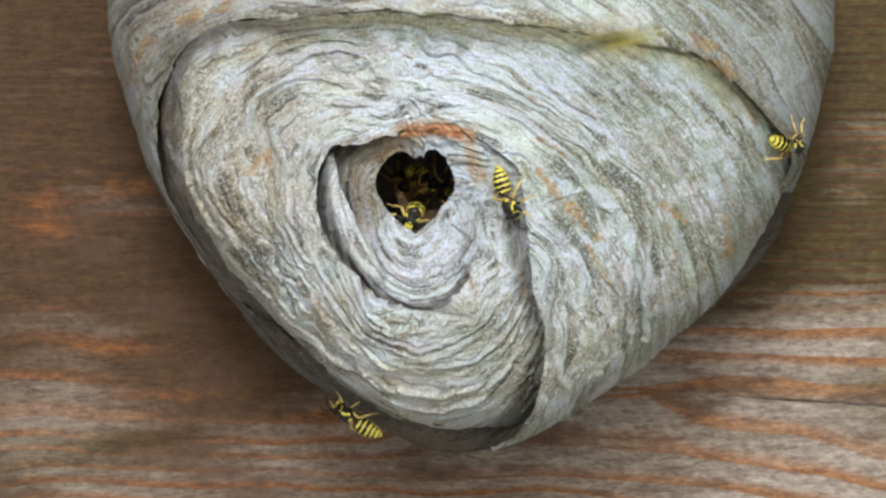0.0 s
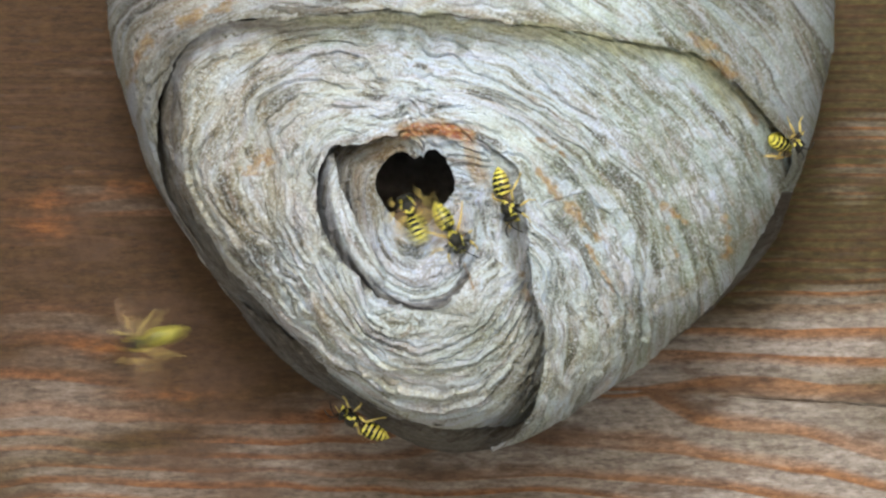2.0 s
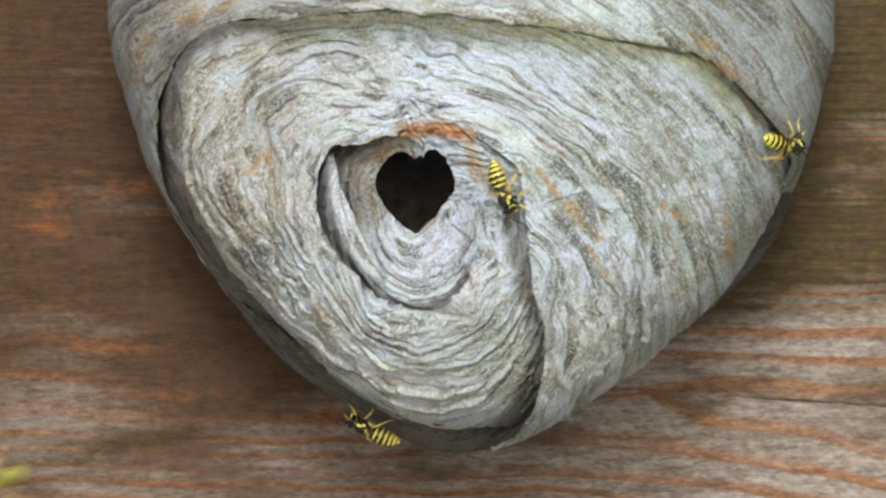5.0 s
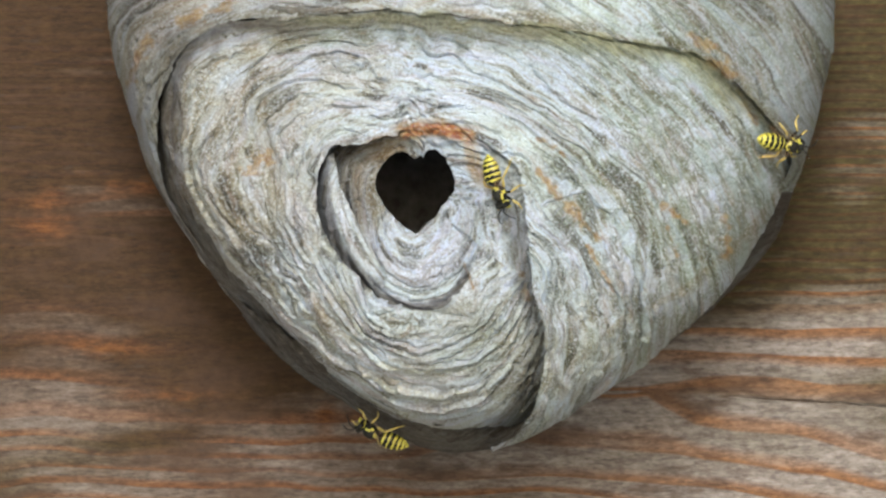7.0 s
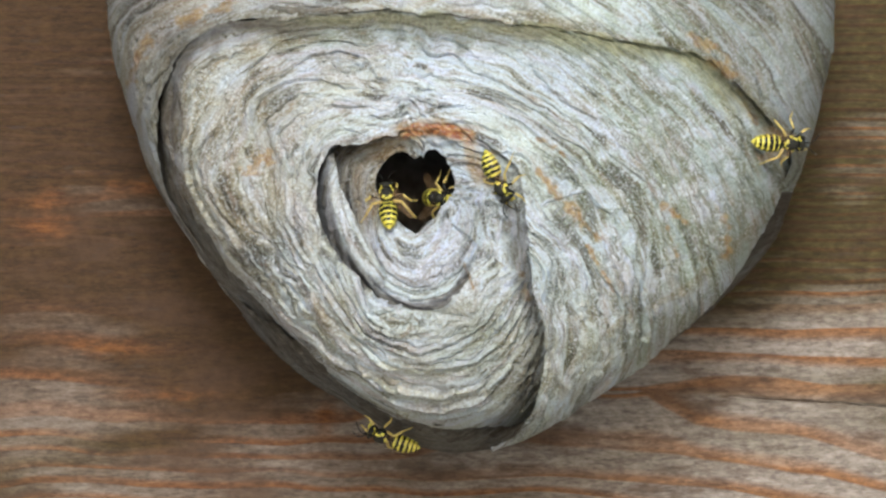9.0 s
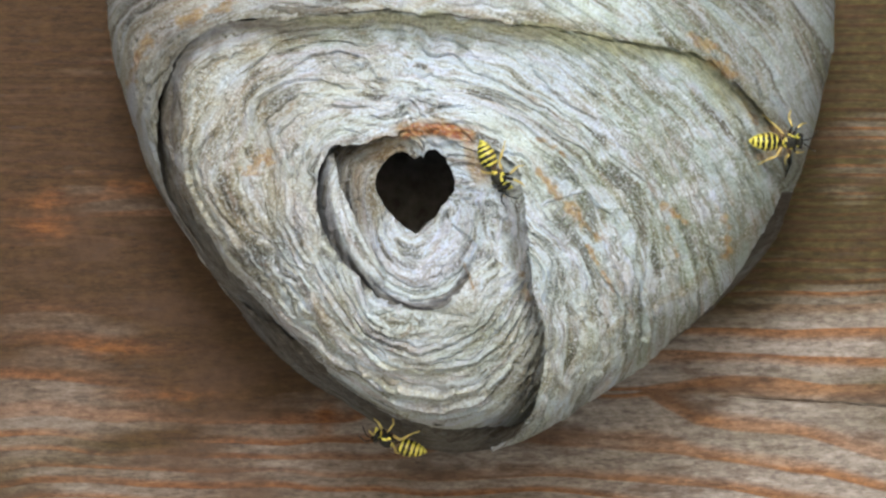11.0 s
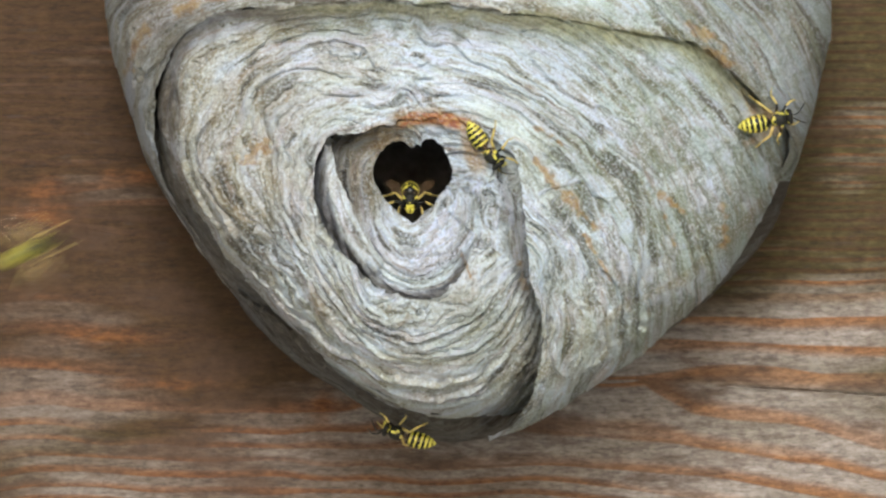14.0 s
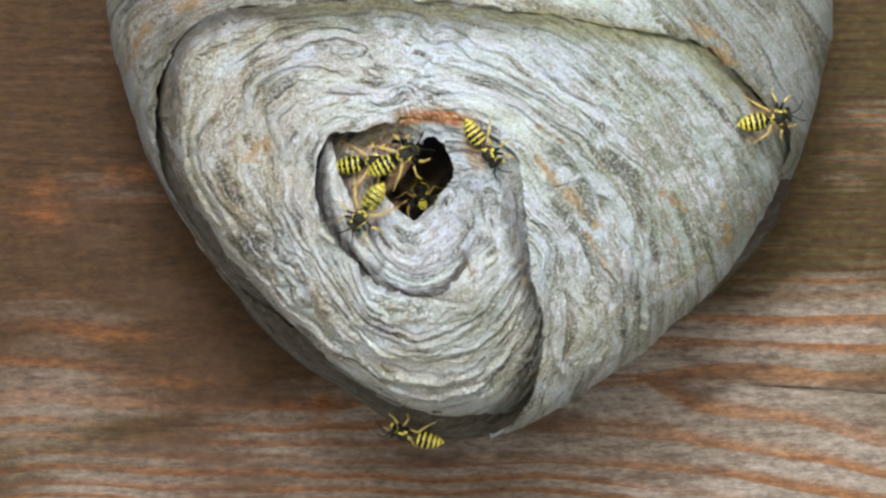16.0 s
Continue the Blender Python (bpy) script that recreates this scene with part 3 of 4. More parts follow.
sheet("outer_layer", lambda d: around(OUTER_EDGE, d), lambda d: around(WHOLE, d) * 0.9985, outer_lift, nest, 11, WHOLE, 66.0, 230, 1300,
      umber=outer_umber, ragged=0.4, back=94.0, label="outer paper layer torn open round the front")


def flap_edge(dd):
    return np.interp(dd, [p[0] for p in FLAP_EDGE], [p[1] for p in FLAP_EDGE])


def under_lift(d, f, r):
    """Floor of the groove: close under both layers where they part, far behind them elsewhere."""
    near = ease(132, 150, d) * ease(224, 206, d)
    x, z = r * np.cos(np.radians(d)), r * np.sin(np.radians(d))
    return near * (front_y(x, z, WHOLE, 50.0) - 33.0 - 19.0 * f) - 24.0 * (1 - near)


# Groove floor, umber nearly all over to paint in the shade between the layers.
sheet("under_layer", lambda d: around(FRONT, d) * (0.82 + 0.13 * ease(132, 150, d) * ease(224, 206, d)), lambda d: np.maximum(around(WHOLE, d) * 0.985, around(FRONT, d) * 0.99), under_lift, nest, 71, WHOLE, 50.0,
      60, 700, umber=lambda d, r: 0.85 + 0 * r, strength=0.6, label="inner paper seen through the torn rim, coloured dark for groove shade")


def main_lift(d, f, r):
    edge = r - around(FOLD_EDGE, d)
    curl = (1.7 - 0.9 * ease(150, 120, d)) * np.exp(-edge / 3.0)
    dd = (d + 180) % 360 - 180
    valley = (-3.2 + 1.6 * ease(-30, -5, dd)) * np.exp(-((r - flap_edge(dd) + 2.0) / 4.5) ** 2) * ease(-74, -62, dd) * ease(52, 38, dd)
    lip = 1.6 * np.exp(-((r - 27) / 8) ** 2) * np.exp(-(((d - 268) / 45) ** 2))
    tuck = ease(-14, -2, r - around(OUTER_EDGE, d)) * np.interp(d, [95, 110, 135, 145, 155, 166, 174], [0, 1.6, 2.2, 5, 6, 6, 0])
    return curl * ease(30, 60, d) * ease(310, 285, d) + lip + valley + tuck


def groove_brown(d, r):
    """Older brown fibre in the groove beside the flap, with the groove's shade painted in."""
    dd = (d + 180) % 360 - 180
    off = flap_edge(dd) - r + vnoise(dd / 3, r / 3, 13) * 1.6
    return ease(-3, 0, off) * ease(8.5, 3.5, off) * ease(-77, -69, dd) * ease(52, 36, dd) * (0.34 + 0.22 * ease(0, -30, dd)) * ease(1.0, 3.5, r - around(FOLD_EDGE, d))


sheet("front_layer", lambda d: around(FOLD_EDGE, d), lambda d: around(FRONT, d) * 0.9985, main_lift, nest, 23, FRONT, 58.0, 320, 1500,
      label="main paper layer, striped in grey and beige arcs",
      # brown fibre and painted shade, beside the flap and under the outer layer's edge
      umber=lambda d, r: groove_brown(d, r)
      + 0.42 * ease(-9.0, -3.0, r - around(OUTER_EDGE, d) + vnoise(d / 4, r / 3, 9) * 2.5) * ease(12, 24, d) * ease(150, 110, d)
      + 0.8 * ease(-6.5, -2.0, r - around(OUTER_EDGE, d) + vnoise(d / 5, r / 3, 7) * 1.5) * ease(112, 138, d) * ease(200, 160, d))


def flap_lift(d, f, r):
    dd = (d + 180) % 360 - 180
    edge = np.interp(dd, [p[0] for p in FLAP_EDGE], [p[1] for p in FLAP_EDGE])
    near = np.exp(-(r - edge) / 9)
    return (1.5 * near + 0.8 - 0.8 * ease(-25, 5, dd)) * ease(62, 42, dd) - 2.2 * ease(48, 66, dd)


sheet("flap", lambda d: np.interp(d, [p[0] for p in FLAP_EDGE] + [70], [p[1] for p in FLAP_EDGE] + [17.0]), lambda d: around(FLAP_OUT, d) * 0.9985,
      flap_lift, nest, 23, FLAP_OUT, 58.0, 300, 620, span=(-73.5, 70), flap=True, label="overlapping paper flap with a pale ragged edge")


def middle_lift(d, f, r):
    return (1.6 - 11.0 * ease(0.25, 0.75, f)) * ease(146, 160, d) * ease(275, 240, d) - 17.0 * (1 - ease(146, 160, d) * ease(275, 240, d)) + 0.8 * (1 - f) ** 2


# Umber along the outer part paints the shade under the front layer's fold.
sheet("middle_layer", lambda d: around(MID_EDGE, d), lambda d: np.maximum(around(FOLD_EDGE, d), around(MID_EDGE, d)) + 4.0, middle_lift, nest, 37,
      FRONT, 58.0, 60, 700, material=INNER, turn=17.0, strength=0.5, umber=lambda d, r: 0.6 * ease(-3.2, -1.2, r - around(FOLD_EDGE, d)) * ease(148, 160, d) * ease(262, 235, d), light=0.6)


def lip_lift(d, f, r):
    hole = np.interp(d, [0, 40, 90, 140, 200, 240, 270, 300, 330, 360], [-2.5, -3.2, -4.6, -9.0, -10.5, -7.0, -4.0, -3.0, -2.2, -2.5])
    rim = np.interp(d, [0, 40, 100, 140, 200, 235, 262, 300, 330, 360], [0.0, -0.2, -0.7, -7.5, -9.5, -6.0, -2.8, -1.6, -0.2, 0.0])
    k = ease(0, 1, np.clip((r - around(ENTRANCE, d)) / (around(FOLD_EDGE, d) - around(ENTRANCE, d)), 0, 1)) ** 0.7
    low = np.exp(-(((d - 268) / 40) ** 2))
    bulge = 1.6 * np.exp(-((r - 27) / 8) ** 2) * low + 3.0 * np.exp(-((r - 16) / 4.5) ** 2) * low
    return hole * (1 - k) + rim * k + bulge - 1.0 * ease(1.0, 3.0, r - around(FOLD_EDGE, d))


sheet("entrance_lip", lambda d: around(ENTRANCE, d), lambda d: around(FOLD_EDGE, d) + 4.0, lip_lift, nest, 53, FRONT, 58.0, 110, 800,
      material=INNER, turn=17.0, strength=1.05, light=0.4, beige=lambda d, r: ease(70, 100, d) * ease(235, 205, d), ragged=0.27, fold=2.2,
      # shade painted beside the middle layer and along the lower fold edge
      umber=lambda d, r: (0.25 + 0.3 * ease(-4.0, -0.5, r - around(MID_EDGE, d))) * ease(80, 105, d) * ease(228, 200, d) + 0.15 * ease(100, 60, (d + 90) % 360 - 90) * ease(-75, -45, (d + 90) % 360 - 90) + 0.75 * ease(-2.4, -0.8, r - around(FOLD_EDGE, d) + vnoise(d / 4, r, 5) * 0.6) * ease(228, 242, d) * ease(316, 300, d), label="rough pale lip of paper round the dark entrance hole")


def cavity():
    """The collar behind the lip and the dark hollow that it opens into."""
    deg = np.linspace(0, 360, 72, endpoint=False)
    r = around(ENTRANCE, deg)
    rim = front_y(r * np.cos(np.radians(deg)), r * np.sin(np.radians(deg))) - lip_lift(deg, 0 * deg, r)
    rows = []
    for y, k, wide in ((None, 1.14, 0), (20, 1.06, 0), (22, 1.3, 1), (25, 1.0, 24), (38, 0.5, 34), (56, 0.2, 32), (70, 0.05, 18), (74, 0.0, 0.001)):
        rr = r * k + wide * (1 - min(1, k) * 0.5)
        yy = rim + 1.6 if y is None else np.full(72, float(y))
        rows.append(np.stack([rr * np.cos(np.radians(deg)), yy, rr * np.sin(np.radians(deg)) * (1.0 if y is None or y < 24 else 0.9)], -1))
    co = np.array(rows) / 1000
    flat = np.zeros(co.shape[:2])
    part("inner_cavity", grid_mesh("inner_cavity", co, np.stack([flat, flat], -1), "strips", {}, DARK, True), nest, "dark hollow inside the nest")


cavity()


# ---- wasps, built in mm: head towards +x, back up ----
def lathe(name, profile, material, flat=0.92, bend=0.0, second=None, choose=None, n=32, steps=None, root=None):
    """A body part turned about x; profile is (x, radius) mm. choose(x, angle) picks the second colour."""
    xs = np.array([p[0] for p in profile])
    rs = np.array([p[1] for p in profile])
    root = xs[-1] if root is None else root
    fine = np.linspace(xs[0], xs[-1], steps or (44 if choose else 18))
    rad = np.interp(fine, xs, rs)
    rad[1:-1] = (rad[:-2] + 2 * rad[1:-1] + rad[2:]) / 4
    co, faces = [], []
    for x, r in zip(fine, rad):
        for k in range(n):
            a = 2 * math.pi * k / n
            co.append((x / 1000, r * math.cos(a) / 1000, (r * math.sin(a) * flat + bend * (x - root) ** 2) / 1000))
    for i in range(len(fine) - 1):
        for k in range(n):
            q = (k + 1) % n
            faces.append((i * n + k, i * n + q, (i + 1) * n + q, (i + 1) * n + k))
    co += [(fine[0] / 1000, 0, bend * (fine[0] - root) ** 2 / 1000), (fine[-1] / 1000, 0, bend * (fine[-1] - root) ** 2 / 1000)]
    e = len(co)
    for k in range(n):
        q = (k + 1) % n
        faces.append((k, e - 2, q))
        faces.append(((len(fine) - 1) * n + q, e - 1, (len(fine) - 1) * n + k))
    me = mesh_of(name, co, faces, material)
    if choose:
        me.materials.append(second)
        for p in me.polygons:
            c = p.center
            if choose(c.x * 1000, math.degrees(math.atan2(c.z - bend * (c.x * 1000 - root) ** 2 / 1000, c.y))):
                p.material_index = 1
    return me


def tube(name, points, radii, material, n=7):
    """A bent rod through points (mm)."""
    co, faces = [], []
    pts = [Vector(p) for p in points]
    for i, (p, r) in enumerate(zip(pts, radii)):
        way = (pts[min(i + 1, len(pts) - 1)] - pts[max(i - 1, 0)]).normalized()
        u = way.cross(Vector((0.13, 0.31, 0.94))).normalized()
        v = way.cross(u)
        for k in range(n):
            a = 2 * math.pi * k / n
            co.append((p + (u * math.cos(a) + v * math.sin(a)) * r) / 1000)
    for i in range(len(pts) - 1):
        for k in range(n):
            q = (k + 1) % n
            faces.append((i * n + k, i * n + q, (i + 1) * n + q, (i + 1) * n + k))
    faces.append(tuple(range(n))[::-1])
    faces.append(tuple(range((len(pts) - 1) * n, len(pts) * n)))
    return mesh_of(name, co, faces, material)


def ball(name, centre, radii, material, second=None, choose=None):
    bm = bmesh.new()
    bmesh.ops.create_uvsphere(bm, u_segments=24, v_segments=16, radius=1.0,
                              matrix=Matrix.Translation(Vector(centre) / 1000) @ Matrix.Diagonal((radii[0] / 1000, radii[1] / 1000, radii[2] / 1000, 1)))
    me = from_bm(name, bm, material, True)
    if choose:
        me.materials.append(second)
        for p in me.polygons:
            if choose(*((p.center * 1000 - Vector(centre)))):
                p.material_index = 1
    return me


SEGMENTS = (-1.0, -2.2, -3.5, -4.7, -5.7, -6.6)


def abdomen_black(x, angle):
    """Black front edge of each segment, toothed in the middle and with a dot to each side."""
    for i, s in enumerate(SEGMENTS):
        t = s - x
        if 0 <= t < 1.25:
            up = angle - 90
            width = 0.76 - 0.055 * i
            if abs(up) < 16:
                width += 0.28
            elif 34 < abs(up) < 54 and i > 0:
                width += 0.22
            return t < width
    return x > -1.0


def leg(name, hip, knee, ankle, toe, parent):
    top = part(name, tube("femur", [hip, [(a * 2 + b) / 3 for a, b in zip(hip, knee)], knee], [0.30, 0.36, 0.25], BLACK if "hind" not in name else LEG), parent)
    part("tibia", tube("tibia", [knee, [(a + b) / 2 for a, b in zip(knee, ankle)], ankle], [0.22, 0.28, 0.18], LEG), top)
    part("foot", tube("foot", [ankle, [(a + b) / 2 for a, b in zip(ankle, toe)], toe], [0.15, 0.14, 0.10], LEG), top)


def wing_mesh(side, spread):
    """A long folded wing: thin, with a thicker leading edge."""
    co, faces = [], []
    for i in range(15):
        t = i / 14
        length = t * 9.2
        half = 1.25 * math.sin(math.pi * min(1, 0.12 + t * 0.86)) ** 0.6 + 0.1
        for k in range(5):
            w = (k - 2) / 2 * half
            x, y = -length, w
            z = 0.10 * math.sin(k * 2.4 + t * 9) + 0.25 * (k == 0) - 0.4 * t * t
            c, s = math.cos(spread), math.sin(spread)
            co.append(((x * c + y * s) / 1000, side * (y * c - x * s) / 1000, z / 1000))
    for i in range(14):
        for k in range(4):
            faces.append((i * 5 + k, i * 5 + k + 1, (i + 1) * 5 + k + 1, (i + 1) * 5 + k))
    return mesh_of("wing", co, faces, WING)


def build_wasp(spread):
    """A yellow-and-black wasp with parts; spread is the wings' angle from the body, degrees."""
    w = new("wasp")
    shape = [(-7.9, 0.05), (-7.5, 0.5), (-6.7, 1.15), (-5.7, 1.62), (-4.5, 1.95), (-3.2, 2.05), (-2.1, 1.85), (-1.4, 1.45), (-0.95, 0.8), (-0.6, 0.28)]
    px, pr = [p[0] for p in shape], [p[1] for p in shape]
    cuts = (-0.6,) + SEGMENTS[1:] + (-7.9,)
    abdomen = None
    for front, rear in zip(cuts, cuts[1:]):
        xs = np.linspace(rear - (0.22 if rear > -7.5 else 0), front, 9)
        grow = 1.0 + 0.045 * np.clip((front - xs) / (front - rear), 0, 1)
        ring = [(float(x), float(np.interp(max(x, rear), px, pr) * g)) for x, g in zip(xs, grow)]
        me = lathe("abdomen" if abdomen is None else "segment", ring, YELLOW, 0.9, -0.018, BLACK, abdomen_black, 40, 12, -0.6)
        if abdomen is None:
            abdomen = part("abdomen", me, w, "yellow abdomen banded in black")
        else:
            part("segment", me, abdomen)
    thorax = part("thorax", lathe("thorax", [(-0.75, 0.2), (-0.5, 0.8), (0.1, 1.35), (0.9, 1.68), (1.8, 1.7), (2.5, 1.45), (3.0, 0.9), (3.15, 0.35)], DOWN, 0.98, 0, YELLOW,
                                  lambda x, a: (abs(abs(a - 90) - 40) < 17 and -0.15 < x < 0.35) or (abs(abs(a - 90) - 58) < 10 and 1.9 < x < 2.7) or (abs(abs(a - 90) - 90) < 15 and 0.8 < x < 1.5)
                                  or (abs(abs(a - 90) - 25) < 20 and -0.45 < x < -0.2), 36),
                  w, "downy black thorax with yellow marks")
    for side in (1, -1):
        part("wing_base", ball("wing_base", (1.7, side * 1.45, 0.75), (0.42, 0.25, 0.25), YELLOW), thorax)
    head = part("head", ball("head", (3.75, 0, -0.15), (0.85, 1.75, 1.5), DOWN, YELLOW,
                             lambda x, y, z: (x > 0.25 and z < 0.15 and abs(y) < 0.95) or (x > 0.2 and 0.45 < z < 0.9 and abs(y) < 0.5) or (x < -0.25 and abs(y) > 0.9)), w, "black head with a yellow face")
    for side in (1, -1):
        part("eye", ball("eye", (3.85, side * 1.28, 0.15), (0.62, 0.52, 1.0), BLACK), head)
        part("mandible", tube("mandible", [(4.3, side * 0.6, -1.0), (4.7, side * 0.45, -1.5), (4.75, side * 0.1, -1.85)], [0.32, 0.26, 0.12], YELLOW), head)
        part("antenna", tube("antenna", [(4.5, side * 0.35, 0.55), (5.3, side * 0.8, 1.5), (6.1, side * 1.4, 1.6), (7.0, side * 2.0, 1.0), (7.7, side * 2.5, 0.3)],
                             [0.17, 0.14, 0.14, 0.14, 0.11], BLACK), head)
        leg("foreleg", (2.4, side * 0.8, -1.0), (3.6, side * 2.6, -0.7), (5.2, side * 3.1, -1.7), (6.3, side * 2.9, -2.1), w)
        leg("middle_leg", (1.4, side * 1.0, -1.2), (1.7, side * 3.4, -0.4), (1.0, side * 5.3, -1.7), (1.5, side * 6.8, -2.1), w)
        leg("hind_leg", (0.4, side * 1.0, -1.1), (-1.4, side * 3.2, 0.3), (-3.4, side * 4.9, -1.4), (-4.7, side * 6.0, -2.1), w)
        wing = part("wing", wing_mesh(side, radians(spread)), w, "narrow folded amber wing")
        wing.location = (0.0017, side * 0.0014, 0.0010)
    return w


def paper_y(x, z):
    """Depth of the paper under a place near the entrance, or None over the hole itself."""
    d = np.array([math.degrees(math.atan2(z, x)) % 360])
    r = np.array([math.hypot(x, z)])
    if r[0] < around(ENTRANCE, d)[0] + 0.6 or r[0] > 50:
        return None
    lift = main_lift(d, 0 * r, r) if r[0] > around(FOLD_EDGE, d)[0] else lip_lift(d, 0 * r, r)
    if around(MID_EDGE, d)[0] < r[0] < around(FOLD_EDGE, d)[0]:
        lift = np.maximum(lift, middle_lift(d, (r - around(MID_EDGE, d)) / (around(FOLD_EDGE, d) + 4.0 - around(MID_EDGE, d)), r))
    return float(front_y(x, z) - lift[0]) - 1.3


def wasp_at(x, z, heading, off=2.2, pitch=0, roll=0, deep=None):
    """A wasp's pose on the nest's front: mm from the entrance, heading in degrees (0 right, 90 up), off the paper by mm."""
    grip = deep is None or deep > 900
    y = float(front_y(x, z)) - (deep - 1000 if grip and deep else 0) if grip else deep
    if not grip and -7 < y < 14:
        # stand on the paper, not in it
        for reach in (-5.0, -2.5, 0.0, 3.0):
            lean = math.sin(radians(pitch)) * reach
            flat = math.cos(radians(pitch)) * reach
            under = paper_y(x + flat * math.cos(radians(heading)), z + flat * math.sin(radians(heading)))
            if under is not None:
                y = min(y, under - 2.0 - lean)
    e = 1.5
    gx = (float(front_y(x + e, z)) - float(front_y(x - e, z))) / (2 * e)
    gz = (float(front_y(x, z + e)) - float(front_y(x, z - e))) / (2 * e)
    up = Vector((0.4 * gx, -1.0, 0.4 * gz)).normalized() if grip else Vector((0, -1, 0))
    h = radians(heading)
    fwd = Vector((math.cos(h), 0, math.sin(h)))
    fwd = (fwd - up * fwd.dot(up)).normalized()
    side = up.cross(fwd)
    m = Matrix((fwd, side, up)).transposed().to_4x4()
    m.translation = NEST + (Vector((x, y, z)) + up * off) / 1000
    return m @ pose(0, 0, 0, roll, pitch, 0)


# ---- the wasps of this nest ----
first = build_wasp(14)
tagged(first, "yellow and black wasp crawling on the paper nest", "wasp", "wasps at the nest")
wasps = [first] + [copy_thing(first, pose(0, 0, 0)) for _ in range(2)]
flyer = build_wasp(24)
tagged(flyer, "yellow and black wasp flying to and from the nest entrance", "wasp", "wasps at the nest")
wasps += [flyer] + [copy_thing(flyer, pose(0, 0, 0)) for _ in range(7)]
tagged(wasps[2], "yellow and black wasp clinging under the nest's lower rim")


def beat_wings(ob, keys):
    """Wings swing to and fro while the wasp is in the air near the nest, and lie folded otherwise."""
    flights = []
    for k in keys:
        if k[4] < -6 and abs(k[1]) < 110:
            if flights and k[0] - flights[-1][1] < 0.25:
                flights[-1][1] = k[0]
            else:
                flights.append([k[0], k[0]])
    if not flights:
        return
    for wing in ob.children:
        if not wing.name.startswith("wing"):
            continue
        side = 1 if wing.location.y > 0 else -1
        home = wing.location.copy()
        rows = [(0.0, 0)]
        for a, b in flights:
            n = max(1, round((b - a + 0.1) * FPS))
            rows.append((max(0.01, a - 0.08), 0))
            rows += [(max(0.02, a - 0.04) + i / FPS, 34 if i % 2 else 74) for i in range(n + 1)]
            rows.append((max(0.02, a - 0.04) + (n + 2) / FPS, 0))
        rows = sorted({frame(t): (t, v) for t, v in rows if t < 15.97}.values())
        rows.append((16.0, rows[-1][1]))
        walk(wing, [(t, Matrix.Translation(home) @ pose(0, 0, 0, 0, 0, -side * v)) for t, v in rows])


def step_legs(ob, keys):
    """Legs swing a little, in turn, as the wasp walks."""
    for n, leg_part in enumerate(c for c in ob.children if "leg" in c.name):
        rows = [(t / 4, pose(0, 0, 0, 2.5 * math.sin(t * 2.1 + n * 1.7), 0, 5.0 * math.sin(t * 1.9 + n * 2.4))) for t in range(65)]
        walk(leg_part, rows)


def track(ob, rows):
    """Key a wasp: seconds, place in mm from the entrance, heading, depth, pitch, roll; long turns are taken in steps."""
    keys, last = [], None
    for r in rows:
        t, x, z, h, deep, pitch = r[:6]
        roll = r[6] if len(r) > 6 else 0
        now = [t, x, z, h, deep, pitch, roll]
        if last:
            turn = (h - last[3] + 180) % 360 - 180
            now[3] = last[3] + turn
            steps = max(1, math.ceil((abs(turn) + abs(pitch - last[5])) / 70))
            for k in range(1, steps):
                keys.append([a + (b - a) * k / steps for a, b in zip(last, now)])
        keys.append(now)
        last = now
    beat_wings(ob, keys)
    step_legs(ob, keys)
    walk(ob, [(k[0], wasp_at(k[1], k[2], k[3], 0.0, k[5], k[6], k[4])) for k in keys])


